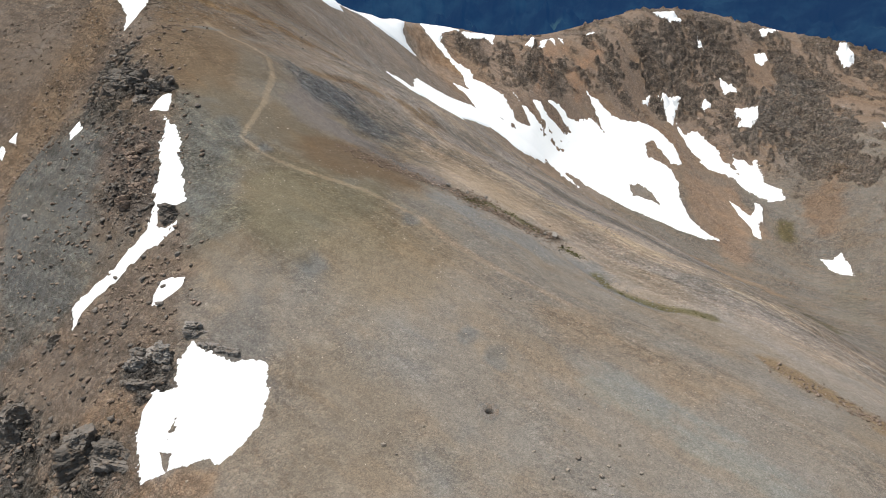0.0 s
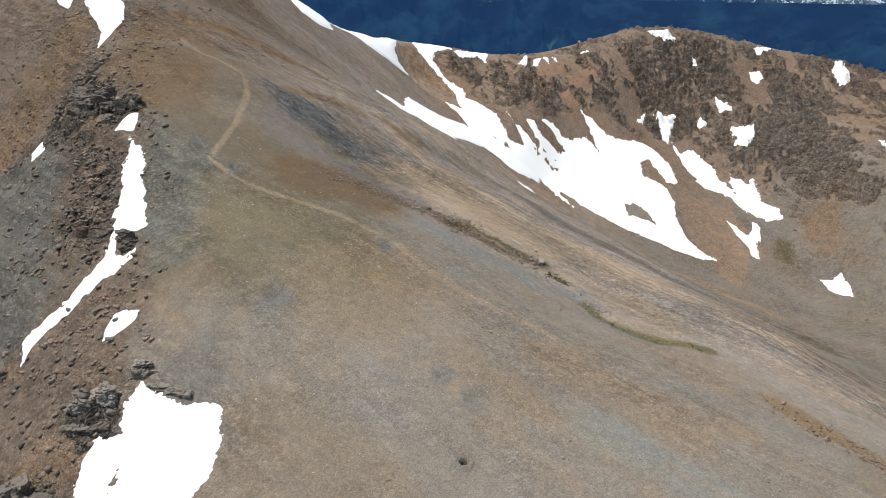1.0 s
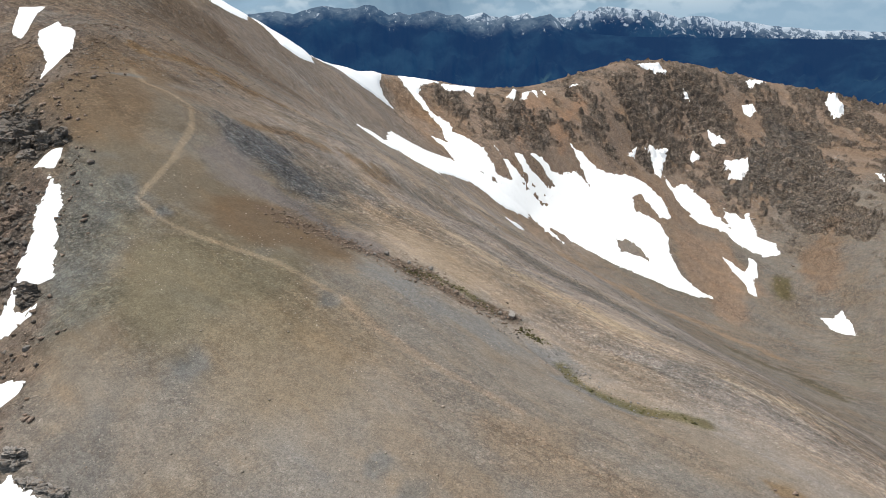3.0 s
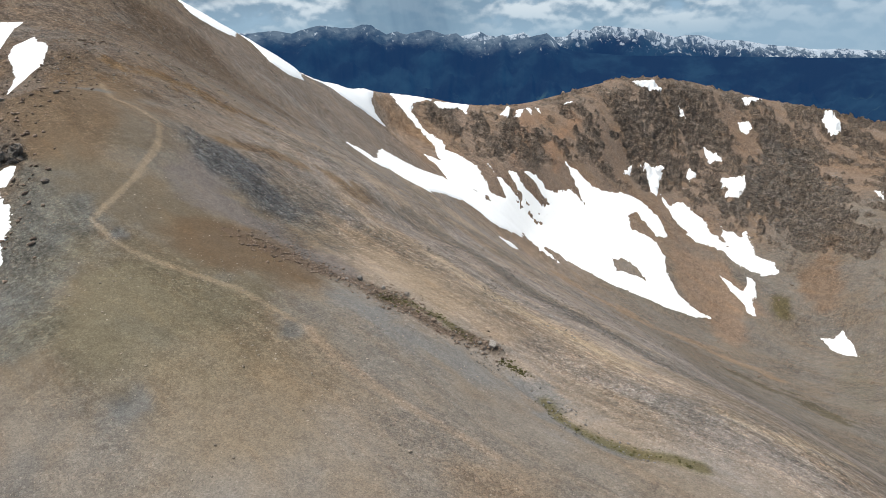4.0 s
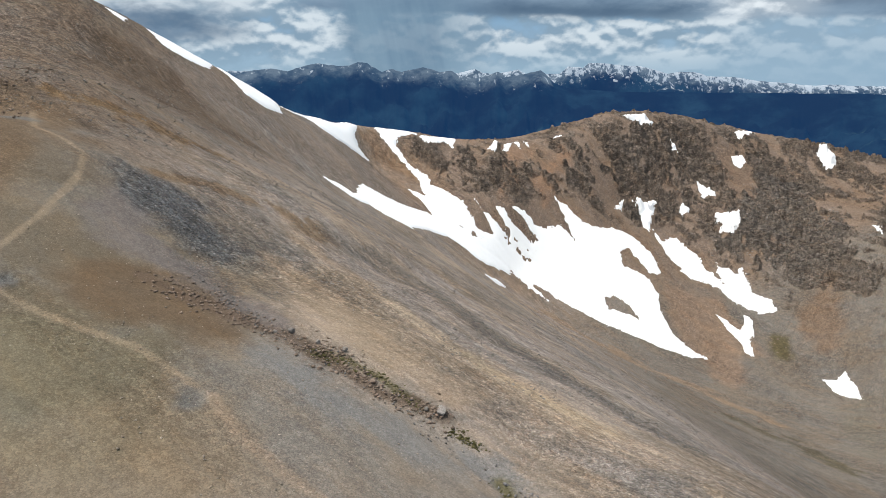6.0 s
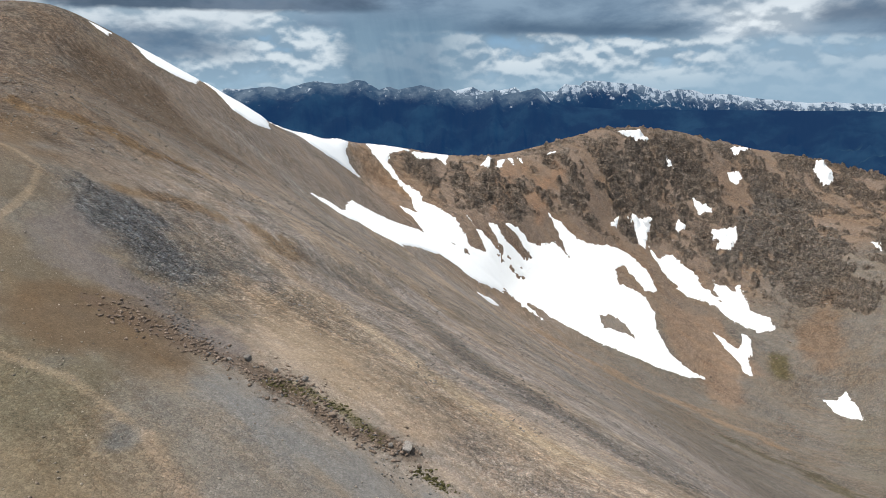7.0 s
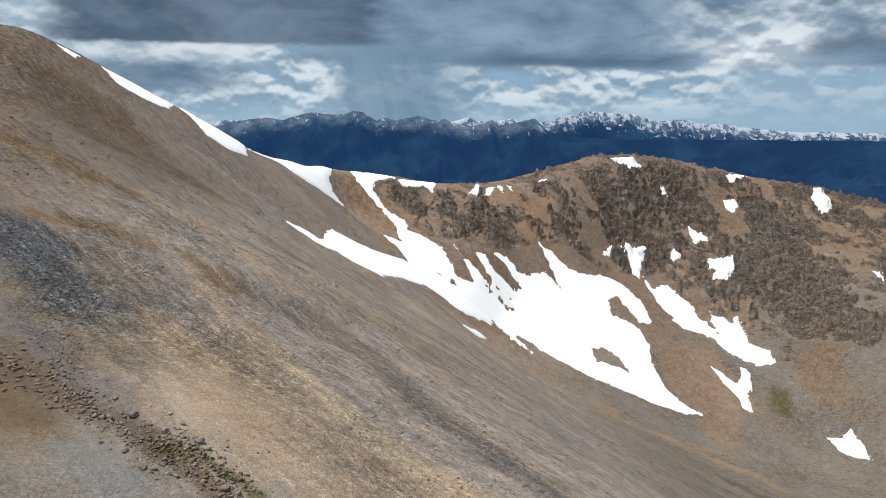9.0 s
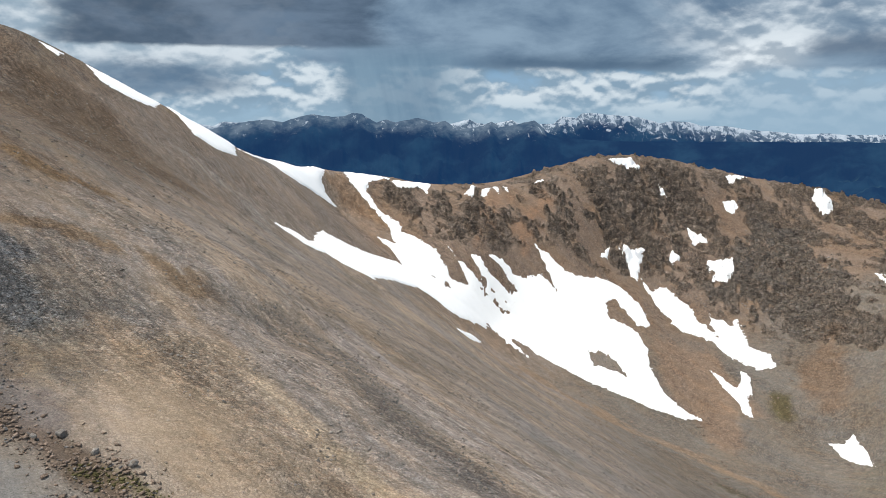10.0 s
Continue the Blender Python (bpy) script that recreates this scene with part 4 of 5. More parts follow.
snow_patch("snowfield", [SNOW_BOWL_SNOWFIELD_A, SNOW_BOWL_SNOWFIELD_B, SNOW_BOWL_SNOWFIELD_C], "large bright old snowfield lying in the cirque bowl", [SNOW_ROCK, SNOW_RIB1, SNOW_RIB2], 0.9, 0.9, 1.5, tooth=7.0)
snow_patch("snowfield", [SNOW_CIRQUE_SNOWFIELD], "ragged snowfield below the dark cirque crags", step=0.8, ragged=2.0, tooth=6.0)
for k, (outline, words) in enumerate([
        (SNOW_CHUTE, "narrow snow chute between crags"), (SNOW_TONGUE, "forked snow tongue on red scree"), (SNOW_WEDGE, "wedge of snow at the cirque floor"),
        (SNOW_S1, "snow patch high on the cirque ridge"), (SNOW_S2, "small snow patch among crags"), (SNOW_S3, "snow strip under the ridge crest"),
        (SNOW_S4, "small snow patch among crags"), (SNOW_S5, "ring-shaped snow patch round bare rock"), (SNOW_S6, "small snow patch among crags"),
        (SNOW_S7, "small snow patch among crags"), (SNOW_S8, "snow strip on the rounded summit"), (SNOW_S9, "small snow patch among crags"),
        (SNOW_N1, "snow pocket in a notch of the saddle"), (SNOW_N2, "snow pocket in a notch of the saddle"), (SNOW_N3, "snow pocket in a notch of the saddle"),
        (SNOW_N4, "snow pocket in a notch of the saddle"), (SNOW_N5, "snow strip under the ridge crest"), (SNOW_R1, "small snow streak in a gully"),
        (SNOW_C1, "snow cornice hanging along the crest"), (SNOW_C2, "snow cornice hanging along the crest"), (SNOW_C3, "thin snow cornice on the skyline crest"),
        (SNOW_C5, "thin snow cornice on the skyline crest"), (SNOW_C4, "snow cornice on the saddle"), (SNOW_SLIVER, "thin sliver of snow on scree")]):
    snow_patch("snow_patch", [outline], words, step=0.7, deep=0.4 if "skyline" in words else 1.3, ragged=1.0, seed=70 + 5 * k)
snow_patch("snow_patch", [SNOW_BIG], "broad near snow patch below a rock ledge", [SNOW_H1, SNOW_H2], 0.25, 0.6, 0.5, tooth=2.5)
snow_patch("snow_patch", [SNOW_LONG], "long snow strip along the slope's brink", step=0.35, ragged=0.8, tooth=3.0)
for k, (outline, words) in enumerate([(SNOW_KERB, "snow wedge under a dark crag"), (SNOW_CURL, "hook-shaped snow patch round a boulder"), (SNOW_F1, "small snow patch in scree"),
        (SNOW_F2, "small snow patch in scree"), (SNOW_F3, "small snow patch in scree"), (SNOW_TOP, "snow drift at the upper brink"), (SNOW_TOP2, "snow drift at the upper brink")]):
    snow_patch("snow_patch", [outline], words, step=0.4, ragged=0.4, seed=90 + 5 * k)



# ---- far side of the valley ----
# skylines: degrees from +y, degrees above level
FRONT_SKYLINE = [(-17.5, 0.35), (-16.4, 0.09), (-15.1, 0.32), (-13.5, 0.64), (-12.2, 0.76), (-11.0, 0.54), (-9.7, 0.99), (-8.9, 1.15), (-7.2, 0.92),
    (-6.3, 0.96), (-5.7, 1.17), (-5.0, 1.16), (-4.6, 0.86), (-3.9, 0.46), (-3.1, 0.71), (-2.4, 0.45), (-0.7, 0.77), (0.6, 0.41), (1.5, 0.49), (2.0, 0.14),
    (3.3, -0.13), (4.2, 0.12), (5.0, 0.45), (5.7, 0.01), (6.6, 0.09), (7.6, 0.33), (8.3, 0.46), (8.7, 0.15), (9.4, -0.5), (10.7, -0.94), (14.9, -1.19),
    (32.3, -1.32)]
BACK_SKYLINE = [(-17.5, 0.51), (-16.1, 0.33), (-15.3, 0.66), (-14.3, 0.57), (2.0, 0.31), (3.3, 0.64), (3.9, 0.33), (4.6, 0.2), (6.1, 0.44), (6.6, 0.56),
    (7.2, 0.17), (9.8, 0.22), (10.4, 0.77), (11.5, 0.63), (11.9, 0.96), (12.8, 0.95), (14.8, 0.75), (15.7, 0.7), (16.9, 0.39), (17.7, 0.13), (18.5, 0.28),
    (19.7, 0.22), (20.5, -0.07), (22.1, -0.09), (24.0, -0.43), (26.2, -0.61), (27.6, -0.77), (29.0, -0.7), (30.0, -0.79), (32.3, -0.8)]


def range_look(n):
    """Blue distant range: snow gullies over grey rock over dark woods, the air's haze painted in as emission."""
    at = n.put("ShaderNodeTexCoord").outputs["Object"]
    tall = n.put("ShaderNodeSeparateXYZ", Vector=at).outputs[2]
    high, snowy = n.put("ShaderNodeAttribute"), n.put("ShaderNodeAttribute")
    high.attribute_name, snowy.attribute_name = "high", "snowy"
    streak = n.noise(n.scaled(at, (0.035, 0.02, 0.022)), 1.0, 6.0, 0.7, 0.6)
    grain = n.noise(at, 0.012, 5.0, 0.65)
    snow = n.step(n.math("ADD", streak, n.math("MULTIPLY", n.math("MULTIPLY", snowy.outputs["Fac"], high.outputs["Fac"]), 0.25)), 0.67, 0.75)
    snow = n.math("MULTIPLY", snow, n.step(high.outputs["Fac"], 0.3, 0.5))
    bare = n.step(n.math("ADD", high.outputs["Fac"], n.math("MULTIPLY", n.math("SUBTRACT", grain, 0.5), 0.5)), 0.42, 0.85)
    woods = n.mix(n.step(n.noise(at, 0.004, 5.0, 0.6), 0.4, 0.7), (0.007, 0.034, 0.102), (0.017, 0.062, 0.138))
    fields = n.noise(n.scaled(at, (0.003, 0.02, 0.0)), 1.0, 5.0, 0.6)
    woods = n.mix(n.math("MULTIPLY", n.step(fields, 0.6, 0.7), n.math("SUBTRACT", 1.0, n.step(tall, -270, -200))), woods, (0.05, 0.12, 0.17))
    # haze glows in blue; the body is dimmed for haze and cloud shade
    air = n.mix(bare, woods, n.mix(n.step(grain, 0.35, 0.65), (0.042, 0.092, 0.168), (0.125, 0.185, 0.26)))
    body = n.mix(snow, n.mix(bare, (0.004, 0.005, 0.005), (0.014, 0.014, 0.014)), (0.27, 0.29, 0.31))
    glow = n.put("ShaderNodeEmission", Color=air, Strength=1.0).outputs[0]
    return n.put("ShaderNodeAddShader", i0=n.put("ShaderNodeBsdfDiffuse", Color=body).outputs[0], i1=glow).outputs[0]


def build_range():
    """The range across the valley: two crests, spurs and gullies, falling to the woods."""
    a = np.radians(np.linspace(-44, 44, 1300))
    r = np.concatenate([np.linspace(3900, 4440, 16), np.linspace(4450, 4570, 14), np.linspace(4580, 4930, 22)])
    ga, gr = np.meshgrid(a, r)
    x, y = 40 + gr * np.sin(ga), 90 + gr * np.cos(ga)
    deg = np.degrees(ga)

    def crest(table, at):
        return 43 + 3 * fbm(x, y, 120, 4, 0.55, 84) + at * np.tan(np.radians(np.interp(deg, [p[0] for p in table], [p[1] for p in table])))
    front, back = crest(FRONT_SKYLINE, 4500), crest(BACK_SKYLINE, 4850)
    spur = 1 + 0.35 * fbm(x, y, 160, 4, 0.55, 81)
    away = np.where(gr < 4500, (4500 - gr) / 600, (gr - 4500) / 300) * spur
    z1 = VALLEY + (front - VALLEY) * np.clip(1 - away, 0, 1) ** 1.15
    away = np.where(gr < 4850, (4850 - gr) / 420, (gr - 4850) / 300) * spur
    z2 = VALLEY + (back - VALLEY) * np.clip(1 - away, 0, 1) ** 1.1
    z = np.maximum(z1, z2) + 1.8 * (fbm(x, y, 75, 5, 0.6, 82, True) - 0.35) * ramp(np.maximum(z1, z2), -200, 0) + 0.4 * fbm(x, y, 20, 2, 0.6, 83)
    z = np.where(gr < 3920, VALLEY - 12, z)
    me, co = sheet_mesh("mountain_range", np.arange(len(a)), np.arange(len(r)), z)
    me.vertices.foreach_set("co", np.stack([x.ravel(), y.ravel(), z.ravel()], 1).astype(np.float32).ravel())
    for key, value in (("snowy", np.where(z2 > z1, 1.0, 0.42)), ("high", np.where(z2 > z1, np.exp(-np.clip(back - z, 0, None) / 130), np.exp(-np.clip(front - z, 0, None) / 120) * (1 - ramp(deg, 8.6, 10.2))))):
        me.attributes.new(key, "FLOAT", "POINT").data.foreach_set("value", value.astype(np.float32).ravel())
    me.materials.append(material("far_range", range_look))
    me.update()
    return tagged(new("backdrop", me), "hazy blue mountain range with snow gullies beyond a wooded valley", "mountain range", kind="structure")


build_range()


# ---- rocks ----
def rock_look(dark):
    def build(n):
        at = n.put("ShaderNodeTexCoord").outputs["Object"]
        chance = n.put("ShaderNodeNewGeometry").outputs["Random Per Island"]
        own = n.put("ShaderNodeObjectInfo").outputs["Random"]
        vary = n.math("FRACT", n.math("ADD", chance, own))
        coarse = n.noise(at, 1.3, 6.0, 0.7)
        fine = n.noise(at, 7.0, 4.0, 0.7)
        col = n.mix(vary, tuple(0.75 * c for c in dark), tuple(min(1.0, 1.45 * c) for c in dark))
        col = n.mix(n.math("MULTIPLY", n.step(coarse, 0.46, 0.66), 0.65), col, (0.17, 0.12, 0.082))
        lichen = n.step(n.noise(at, 2.6, 5.0, 0.75), 0.62, 0.72)
        col = n.mix(n.math("MULTIPLY", lichen, 0.4), col, (0.2, 0.195, 0.16))
        light = n.math("MULTIPLY_ADD", n.step(fine, 0.25, 0.75), 0.9, 0.55)
        col = n.mix(1.0, col, n.vec(light, light, light), "MULTIPLY")
        return surface(n, col, 0.9, n.math("ADD", coarse, n.math("MULTIPLY", fine, 0.4)), 0.9, 0.25, 0.2)
    return build


ROCK = material("weathered_rock", rock_look((0.205, 0.187, 0.17)))
DARK_ROCK = material("dark_crag_rock", rock_look((0.13, 0.115, 0.102)))
RED_ROCK = material("red_brown_rock", rock_look((0.2, 0.15, 0.118)))
TALUS_ROCK = material("talus_rock", rock_look((0.145, 0.14, 0.137)))
PALE_STONE = material("pale_stone", rock_look((0.26, 0.22, 0.18)))


def moss_look(n):
    at = n.put("ShaderNodeTexCoord").outputs["Object"]
    col = n.mix(n.step(n.noise(at, 3.0, 5.0, 0.7), 0.3, 0.7), (0.06, 0.056, 0.024), (0.125, 0.11, 0.05))
    return surface(n, col, 0.95, n.noise(at, 14.0, 3.0, 0.7), 0.8, 0.08, 0.1)


MOSS_CUSHION = material("moss_cushion", moss_look)
dice = random.Random(7)


def hull_rock(points, sides=(1, 1, 1), boxy=0.6):
    """An angular stone: the hull of scattered points; boxy 1 gives slabs, 0 gives round stones."""
    bm = bmesh.new()
    for _ in range(points):
        v = Vector([dice.gauss(0, 1) for _ in range(3)]).normalized()
        big = max(abs(c) for c in v)
        v = v * ((1 - boxy) + boxy / big) * dice.uniform(0.82, 1.0)
        bm.verts.new((v.x * sides[0], v.y * sides[1], v.z * sides[2]))
    made = bmesh.ops.convex_hull(bm, input=bm.verts)
    bmesh.ops.delete(bm, geom=[g for g in set(made["geom_interior"]) if g.is_valid], context="VERTS")
    bmesh.ops.triangulate(bm, faces=bm.faces)
    bmesh.ops.recalc_face_normals(bm, faces=bm.faces)
    return bm


def hull_arrays(bm):
    bm.verts.index_update()
    co = np.array([v.co for v in bm.verts])
    tri = np.array([[v.index for v in f.verts] for f in bm.faces])
    bm.free()
    return co, tri


PEBBLES = [hull_arrays(hull_rock(9, boxy=0.9)) for _ in range(10)]


def strew(name, x, y, size, look, label, category="stones", flat=0.65, sink=0.3, seed=1):
    """Stones too many to count, lying on the ground, in one mesh."""
    rng = np.random.default_rng(seed)
    z = height(x, y)
    cos, tris, base = [], [], 0
    kind = rng.integers(0, len(PEBBLES), len(x))
    for k, (co, tri) in enumerate(PEBBLES):
        on = np.where(kind == k)[0]
        if not len(on):
            continue
        a = rng.uniform(0, 2 * math.pi, len(on))
        stretch = rng.uniform(0.7, 1.3, (len(on), 3)) * np.array([1, 1, flat]) * size[on, None] * 0.5
        p = co[None] * stretch[:, None]
        ca, sa = np.cos(a)[:, None], np.sin(a)[:, None]
        tip = rng.normal(0, 0.25, (len(on), 1))
        px, py = p[..., 0] * ca - p[..., 1] * sa, p[..., 0] * sa + p[..., 1] * ca
        pz = p[..., 2] + tip * px
        p = np.stack([px + x[on, None], py + y[on, None], pz + (z[on] + size[on] * flat * (0.5 - sink))[:, None]], -1)
        cos.append(p.reshape(-1, 3))
        tris.append((tri[None] + (base + np.arange(len(on)) * len(co))[:, None, None]).reshape(-1, 3))
        base += p.shape[0] * p.shape[1]
    co, tri = np.concatenate(cos), np.concatenate(tris)
    me = bpy.data.meshes.new(name)
    me.vertices.add(len(co))
    me.vertices.foreach_set("co", co.astype(np.float32).ravel())
    me.loops.add(len(tri) * 3)
    me.loops.foreach_set("vertex_index", tri.astype(np.int32).ravel())
    me.polygons.add(len(tri))
    me.polygons.foreach_set("loop_start", np.arange(0, len(tri) * 3, 3, dtype=np.int32))
    me.update(calc_edges=True)
    me.materials.append(look)
    return tagged(new(name, me), label, category, kind="stuff")


def snow_free(x, y):
    clear = np.ones(len(x), bool)
    for o in (SNOW_BIG, SNOW_LONG, SNOW_KERB, SNOW_CURL, SNOW_TOP, SNOW_BOWL_SNOWFIELD_A, SNOW_BOWL_SNOWFIELD_B, SNOW_BOWL_SNOWFIELD_C, SNOW_CIRQUE_SNOWFIELD, SNOW_TONGUE, SNOW_WEDGE, SNOW_CHUTE, SNOW_C1, SNOW_C2):
        clear &= inside(x, y, o) < 0.2
    return clear


def over_box(count, x0, x1, y0, y1, seed, weight=None):
    """Chance places in a stretch of the plan, thinned by weight(x, y)."""
    rng = np.random.default_rng(seed)
    x, y = rng.uniform(x0, x1, count), rng.uniform(y0, y1, count)
    keep = snow_free(x, y)
    if weight is not None:
        keep &= rng.uniform(0, 1, count) < weight(x, y)
    return x[keep], y[keep]


def along_line(count, line, spread, seed):
    rng = np.random.default_rng(seed)
    k = rng.integers(0, len(line) - 1, count)
    t = rng.uniform(0, 1, count)
    p, q = np.array(line)[k], np.array(line)[k + 1]
    at = p + (q - p) * t[:, None] + rng.normal(0, spread, (count, 2))
    return at[:, 0], at[:, 1]


def sizes(count, low, high, seed, power=3.5):
    """Many small, few large."""
    return low + (high - low) * np.random.default_rng(seed).uniform(0, 1, count) ** power


def clumps(size, seed, low=-0.05, high=0.35):
    return lambda x, y: ramp(fbm(x, y, size, 4, 0.6, seed), low, high)


x, y = over_box(11000, -45, 85, 68, 190, 101, clumps(14, 102, -0.1, 0.5))
strew("gravel", x, y, sizes(len(x), 0.1, 0.42, 103), PALE_STONE, "pale small stones strewn over tan gravel", seed=104)
x, y = over_box(26000, -190, -38, 84, 300, 105, lambda x, y: ramp(-x - 0.28 * (y - 120), 38, 52) * (0.25 + 0.75 * clumps(16, 106)(x, y)))
strew("scree_stones", x, y, sizes(len(x), 0.22, 1.3, 107), RED_ROCK, "red-brown broken stones on the steep scree face", seed=108)
x, y = over_box(16000, -115, -36, 84, 245, 109, lambda x, y: np.maximum.reduce([0.6 * crags(x, y)[1], soft_zone(x, y, RED_RUBBLE, 3, 50), 0.15 * soft_zone(x, y, RED_LOW, 3, 50)]))
strew("crag_rubble", x, y, sizes(len(x), 0.25, 1.7, 110), DARK_ROCK, "dark angular rubble around the brink crags", seed=111)
xa, ya = along_line(750, RUBBLE_RIB, 1.0, 112)
xb, yb = along_line(600, RUBBLE_BAND, 2.4, 113)
xc, yc = along_line(500, [(-20, 172), (-12, 168), (-5, 164)], 2.2, 114)
xd, yd = along_line(420, OCHRE_RIGHT, 1.5, 140)
xe, ye = along_line(420, EDGE_GREEN, 4.0, 141)
x, y = np.concatenate([xa, xb, xc, xd, xe]), np.concatenate([ya, yb, yc, yd, ye])
strew("rubble", x, y, sizes(len(x), 0.12, 0.85, 115), RED_ROCK, "line of loose brown rubble along the gully", flat=0.5, seed=116)
x, y = over_box(42000, -60, 80, 120, 265, 117, lambda x, y: np.maximum.reduce([soft_zone(x, y, BLUE_TALUS, 3.5, 50), 1 - ramp(along(x, y, DARK_RUN), 2, 5), 1 - ramp(along(x, y, DARK_F), 1, 3), 0.8 * (1 - ramp(along(x, y, GULLY), 1.5, 4))]))
strew("talus", x, y, sizes(len(x), 0.14, 0.55, 118), TALUS_ROCK, "grey talus stones in bands down the slope", seed=119)
x, y = over_box(34000, -25, 120, 165, 330, 142, lambda x, y: ramp(flow(x, y)[1], 120, 160) * clumps(12, 143, -0.15, 0.45)(x, y) * (1 - 0.7 * soft_zone(x, y, PINK_TAN, 3.5, 50)))
strew("talus", x, y, sizes(len(x), 0.14, 0.6, 144), ROCK, "small grey-brown stones strewn down the slope", seed=145)
x, y = over_box(20000, -140, 130, 240, 590, 120, lambda x, y: 0.25 + 0.75 * clumps(24, 121)(x, y))
strew("talus", x, y, sizes(len(x), 0.3, 1.0, 122), ROCK, "coarse grey-brown talus high on the slope", seed=123)
x, y = over_box(34000, -10, 440, 470, 740, 124, lambda x, y: ramp(along(x, y, [(p[0], p[1]) for p in CREST]), 3, 12) * crags(x, y)[0] * (0.35 + 0.65 * clumps(18, 125)(x, y)))
strew("crag_blocks", x, y, sizes(len(x), 0.5, 2.3, 126, 3.0), RED_ROCK, "broken brown blocks on the cirque wall", "rock blocks", 0.6, 0.45, seed=127)
x, y = over_box(7000, 230, 400, 520, 730, 128, lambda x, y: 0.8 * soft_zone(x, y, DARK_WALL, 12, 50))
strew("crag_blocks", x, y, sizes(len(x), 0.6, 2.6, 129, 3.0), ROCK, "dark grey blocks on the cirque wall", "rock blocks", 0.5, 0.45, seed=130)
x, y = over_box(4000, 90, 320, 400, 600, 131, clumps(20, 132, -0.1, 0.4))
strew("scree_stones", x, y, sizes(len(x), 0.5, 1.6, 133), RED_ROCK, "loose red-brown scree below the cirque wall", seed=134)
xa, ya = along_line(110, MOSS_B, 0.8, 135)
xb, yb = along_line(300, MOSS_A, 0.7, 136)
xc, yc = along_line(140, [(26, 147.5), (30, 145.2)], 0.5, 137)
x, y = np.concatenate([xa, xb, xc]), np.concatenate([ya, yb, yc])
strew("moss", x, y, sizes(len(x), 0.25, 0.8, 138), MOSS_CUSHION, "olive green moss cushions along the wet gully", "moss", 0.3, 0.35, 139)


def part(name, bm, look, parent, label=""):
    """One mesh object under a thing."""
    me = bpy.data.meshes.new(name)
    bm.to_mesh(me)
    bm.free()
    me.materials.append(look)
    ob = new(name, me)
    ob.parent = parent
    return tagged(ob, label)


BOULDERS = []
for k in range(7):
    bm = hull_rock(34, (1, dice.uniform(0.7, 1), dice.uniform(0.55, 0.8)), dice.uniform(0.45, 0.8))
    bmesh.ops.bevel(bm, geom=bm.edges[:], offset=0.03, segments=1, affect="EDGES")
    me = bpy.data.meshes.new("boulder")
    bm.to_mesh(me)
    bm.free()
    BOULDERS.append(me)


def boulder(x, y, size, look, label, group="boulders on the scree"):
    me = BOULDERS[dice.randrange(len(BOULDERS))]
    key = me.name + look.name
    if key not in bpy.data.meshes:
        own = me.copy()
        own.name = key
        own.materials.append(look)
    ob = new("boulder", bpy.data.meshes[key])
    ob.matrix_world = pose(x, y, ground_at(x, y) + 0.16 * size, dice.uniform(-15, 15), dice.uniform(-15, 15), dice.uniform(0, 360)) @ Matrix.Diagonal((size / 2, size / 2, size / 2, 1))
    return tagged(ob, label, "boulder", group)


boulder(24.6, 150.2, 1.9, ROCK, "grey cracked boulder beside the mossy gully", "gully boulders")
boulder(22.4, 150.0, 0.9, ROCK, "small grey boulder beside the mossy gully", "gully boulders")
boulder(9.8, 161.0, 1.2, ROCK, "grey boulder in the rubble line", "gully boulders")
boulder(1.2, 164.0, 1.3, ROCK, "grey boulder in the rubble line", "gully boulders")
boulder(-1.0, 162.6, 1.0, ROCK, "grey boulder in the rubble line", "gully boulders")
boulder(5.6, 162.0, 1.1, ROCK, "grey boulder in the rubble line", "gully boulders")
boulder(14.6, 153.8, 1.2, RED_ROCK, "reddish boulder in the rubble line", "gully boulders")
boulder(-50.2, 119.2, 1.6, DARK_ROCK, "dark boulder ringed by melting snow", "brink boulders")
for bx, by, big in ((18, 79.5, 0.9), (24, 82, 0.7), (16.3, 77.6, 0.7), (20.5, 76.6, 0.8), (14.2, 76.2, 0.6), (21.8, 78.3, 0.55), (25.8, 77.2, 0.7), (-8, 81, 0.8), (-6.2, 79.4, 0.5), (12.2, 80.6, 0.5), (27.5, 80.5, 0.5), (19.2, 74.6, 0.7), (23.0, 75.2, 0.6), (10.5, 116.2, 0.5), (11.8, 115.2, 0.6), (13.0, 114.4, 0.5)):
    boulder(bx, by, big, PALE_STONE, "flat pale stone lying on tan gravel", "pale stones")
for k in range(60):
    bx, by = dice.uniform(-120, -44), dice.uniform(90, 235)
    if -bx - 0.28 * (by - 120) < 42 or inside(np.array([bx]), np.array([by]), SNOW_LONG)[0] > -1 or inside(np.array([bx]), np.array([by]), SNOW_BIG)[0] > -1:
        continue
    boulder(bx, by, dice.uniform(0.8, 1.9), dice.choice([RED_ROCK, DARK_ROCK, ROCK]), "weathered angular boulder half sunk in scree")


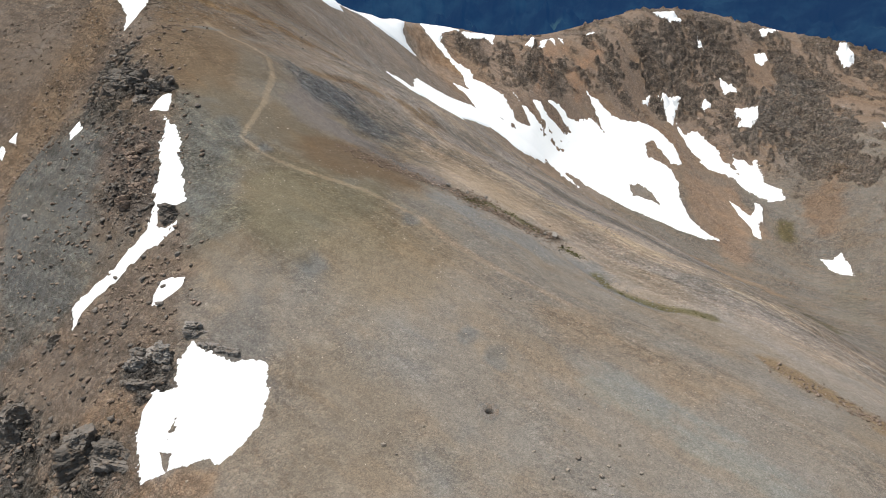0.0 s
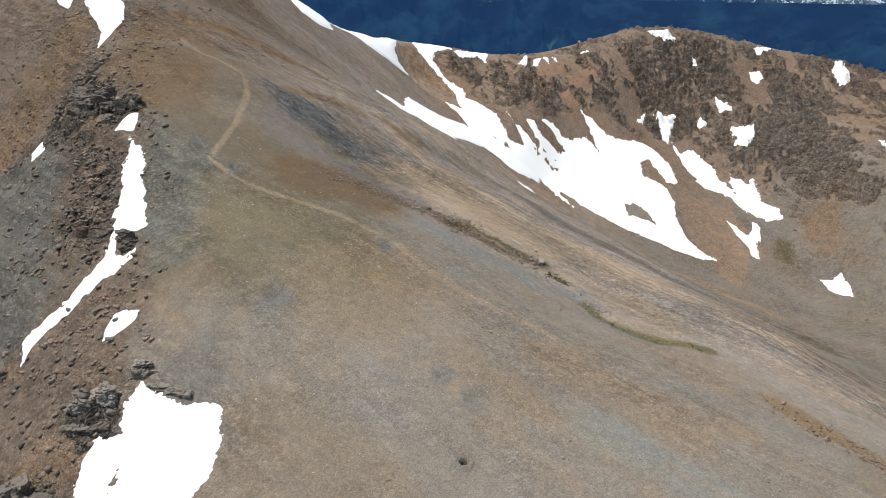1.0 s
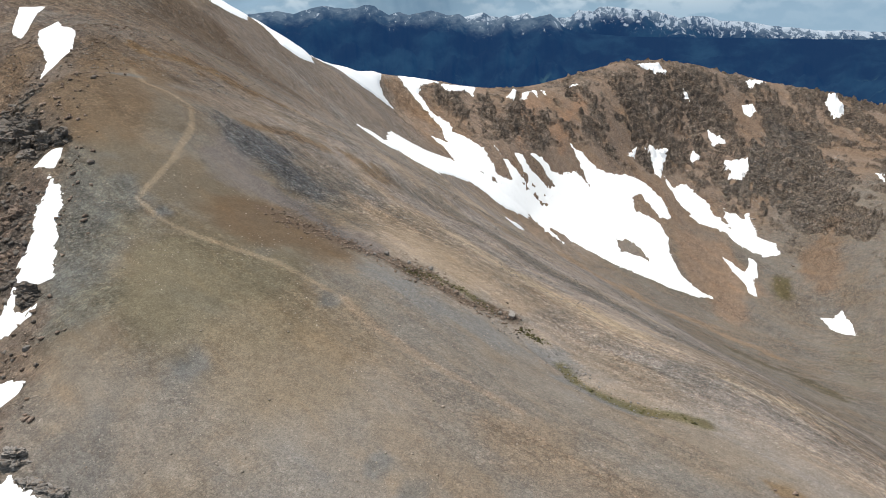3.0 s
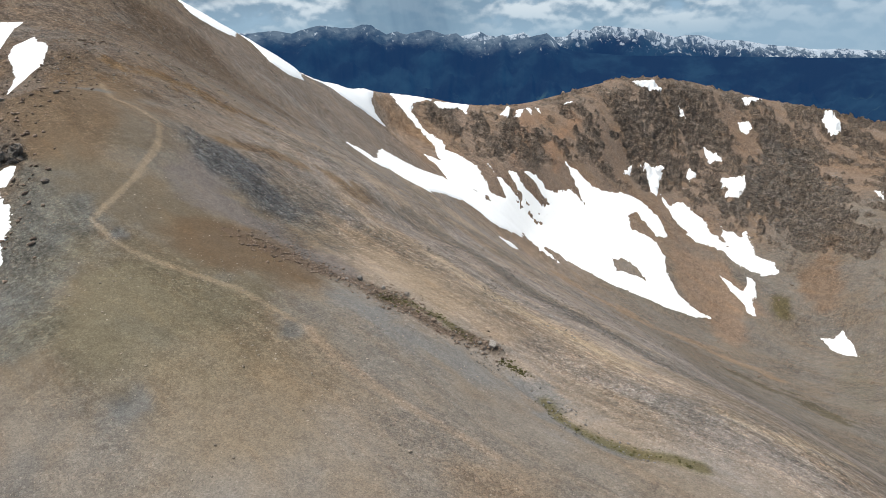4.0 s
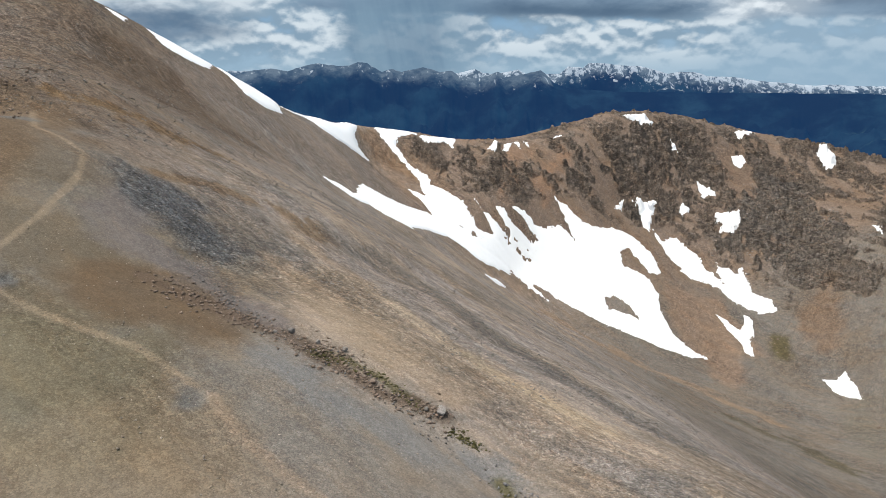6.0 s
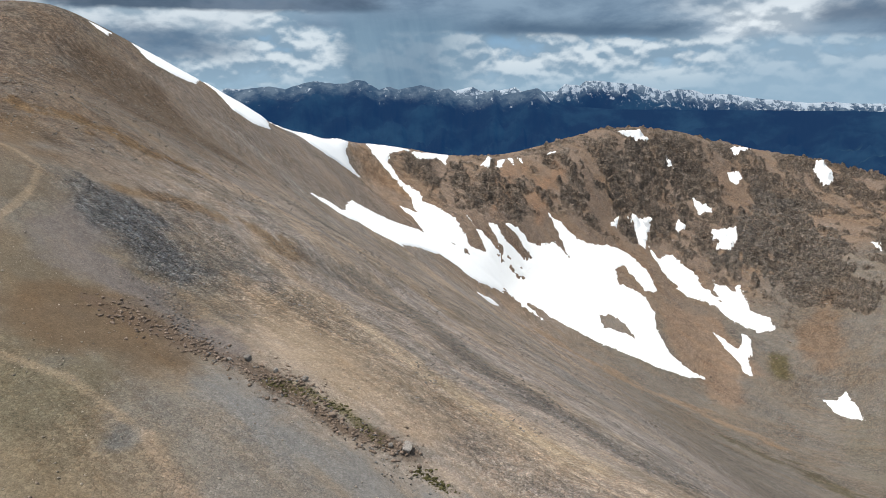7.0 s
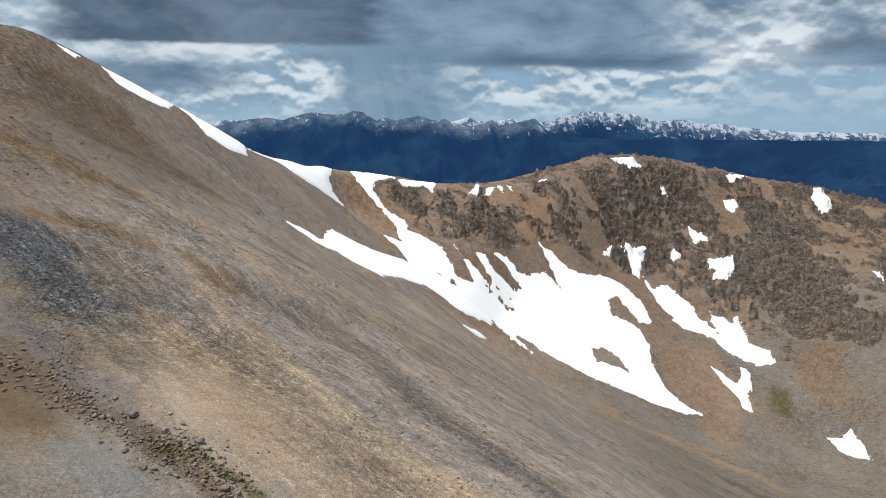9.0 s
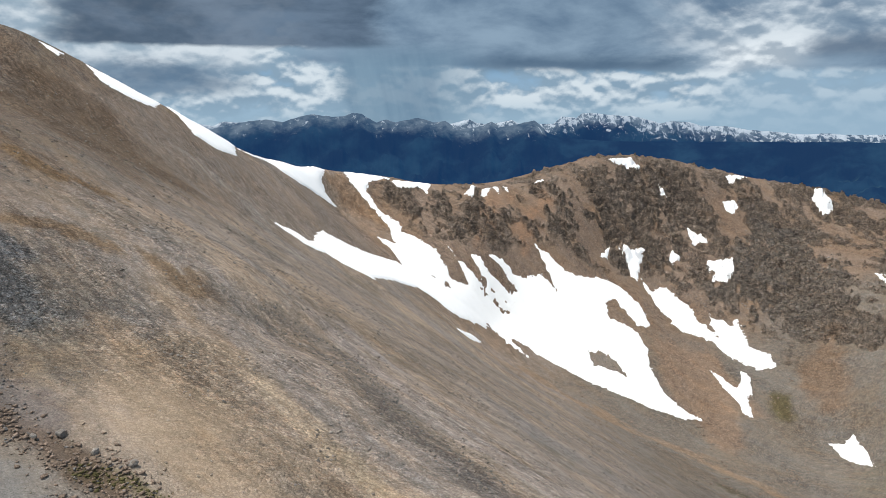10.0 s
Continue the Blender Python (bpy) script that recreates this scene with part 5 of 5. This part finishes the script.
def crag_block(w, d, h, seat, cuts=17):
    """A mass of jointed rock: beds stepping in and out, split by cracks, with broken faces."""
    bm = bmesh.new()
    bmesh.ops.create_cube(bm, size=2)
    bmesh.ops.subdivide_edges(bm, edges=bm.edges[:], cuts=cuts, use_grid_fill=True)
    cuts = [(Vector([dice.gauss(0, 1) for _ in range(3)]).normalized(), dice.uniform(0.7, 1.15)) for _ in range(14)]
    shift = Vector((seat * 7.1, seat * 3.3, seat))
    for v in bm.verts:
        p = v.co.copy()
        for way, far in cuts:
            over = p.dot(way) - far
            if over > 0:
                p -= way * over
        p = Vector((p.x * w, p.y * d, p.z * h))
        at = p + shift + noise.noise_vector((p + shift) * 0.5) * 0.7
        bed = math.floor(at.z / 0.55 + 0.8 * noise.noise(at * 0.35))
        ledge = noise.cell(Vector((bed * 3.7, seat, math.floor(at.x / 1.7 + 0.3 * bed)))) * 0.24
        near, _ = noise.voronoi(Vector((at.x * 0.8, at.y * 0.8, at.z * 1.3)))
        crack = max(0.0, 0.16 - (near[1] - near[0])) / 0.16
        out = Vector((p.x / w, p.y / d, 0.45 * p.z / h))
        push = ledge - 0.38 * crack + 0.32 * noise.fractal(at * 0.8, 1.0, 2.0, 4)
        v.co = p + out.normalized() * push * min(1.0, 0.5 * (w + d)) + noise.noise_vector(at * 3.4) * 0.12
    bmesh.ops.triangulate(bm, faces=bm.faces)
    return bm


def prospect_pit(x, y, hole, label):
    """A caved-in shaft: a dark hole with a collar of spoil heaped round it."""
    base = new("prospect_pit")
    z0 = ground_at(x + 2.0 * hole, y)
    base.matrix_world = pose(x, y, z0)
    for name, profile, look, words in (("shaft", [(0.02, -2.6), (0.75, -2.5), (0.9, -0.9), (1.0, 0.12)], DARK_ROCK, "dark caved-in shaft"),
                                       ("spoil_ring", [(1.0, 0.1), (1.25, 0.34), (1.9, 0.3), (2.7, 0.05), (3.6, -0.45)], DARK_ROCK, "heaped grey spoil")):
        bm = bmesh.new()
        rings = []
        for k, (r, z) in enumerate(profile):
            ring = []
            for i in range(28):
                a = 2 * math.pi * i / 28
                wob = 1 + 0.22 * noise.noise(Vector((math.cos(a) * 1.3, math.sin(a) * 1.3, x)))
                px, py = r * hole * wob * math.cos(a), r * hole * wob * math.sin(a)
                tilt = (ground_at(x + px, y + py) - z0) * (1.0 if r > 1.8 else 0.35)
                ring.append(bm.verts.new((px, py, z * hole * 2 + tilt + 0.06 * noise.noise(Vector((px * 4, py * 4, k))))))
            rings.append(ring)
        for a, b in zip(rings, rings[1:]):
            for i in range(28):
                bm.faces.new((a[i], a[(i + 1) % 28], b[(i + 1) % 28], b[i]))
        part(name, bm, look, base, words)
    return tagged(base, label, "prospect pit", "prospect pits")


prospect_pit(6.6, 87.7, 0.55, "small dark prospect hole ringed by grey spoil")


def outcrop(x, y, long, deep, tall, turn, look, label, courses=2, across=5):
    """A ledge of jointed rock: blocks in courses, each set back from the one below."""
    base = new("rock_outcrop")
    base.matrix_world = pose(x, y, ground_at(x, y), 0, 0, turn)
    c, s = math.cos(radians(turn)), math.sin(radians(turn))
    count = max(1, round(across * 0.4))
    for course in range(min(2, courses)):
        high = tall * (0.62 if course == 0 else 0.5)
        for k in range(count):
            w = long / count * dice.uniform(0.85, 1.25) * (1 - 0.25 * course)
            d = deep * dice.uniform(0.8, 1.1) * (1 - 0.25 * course)
            lx, ly = long * ((k + 0.5) / count - 0.5) + dice.uniform(-0.1, 0.1) * w, deep * (0.3 * course + dice.uniform(-0.15, 0.15))
            gz = ground_at(x + lx * c - ly * s, y + lx * s + ly * c) - ground_at(x, y)
            bm = crag_block(w * 0.6, d * 0.62, high * 0.8, dice.uniform(0, 50))
            block = part("block", bm, look, base)
            block.matrix_local = pose(lx, ly, gz + tall * 0.42 * course - 0.1 * high, dice.uniform(-8, 8), dice.uniform(-8, 8), dice.uniform(-14, 14))
    return tagged(base, label, "rock outcrop", "rock outcrops")


outcrop(-40.6, 105.4, 3.2, 2.0, 1.8, 10, ROCK, "grey knob of rock at the top of the snow patch", 2, 3)
outcrop(-35.5, 101.6, 6.5, 1.6, 1.3, -22, ROCK, "low ledge overhanging the snow patch", 1, 5)
outcrop(-47.0, 101.5, 7.5, 2.6, 3.0, -6, ROCK, "layered grey rock ledge beside the snow patch", 3, 4)
outcrop(-46.8, 98.2, 6.0, 1.6, 1.6, -8, DARK_ROCK, "dark lower ledge beside the snow patch", 1, 4)
outcrop(-54.0, 89.5, 6.0, 4.5, 6.0, 12, DARK_ROCK, "dark massive crag with a shaded overhang", 3, 3)
outcrop(-72.0, 103.0, 4.5, 3.5, 7.0, 75, DARK_ROCK, "dark upright crag split by a cleft", 3, 3)
outcrop(-55.8, 139.2, 4.2, 3.0, 3.0, 25, DARK_ROCK, "dark rounded crag standing in the snow strip", 2, 2)
outcrop(-70.5, 179.5, 10.0, 3.5, 3.2, 8, DARK_ROCK, "black jagged crag above a snow wedge", 2, 7)
outcrop(-80.0, 186.0, 12.0, 5.0, 4.0, -14, DARK_ROCK, "black jagged crag on the slope's brink", 3, 7)
outcrop(-68.5, 160.0, 5.5, 2.5, 2.0, 40, RED_ROCK, "reddish broken ledge in the scree", 2, 4)
outcrop(-67.0, 149.0, 6.0, 2.5, 2.2, 30, RED_ROCK, "reddish broken ledge in the scree", 2, 4)
outcrop(-75.5, 125.0, 3.0, 1.8, 2.0, 60, DARK_ROCK, "small dark crag on the scree face", 2, 2)
outcrop(-48.5, 87.0, 5.5, 3.0, 3.0, 0, DARK_ROCK, "dark crag below the snow patch", 2, 3)
outcrop(-77.5, 109.0, 6.0, 3.0, 4.0, 70, DARK_ROCK, "dark upright crag split by a cleft", 2, 3)
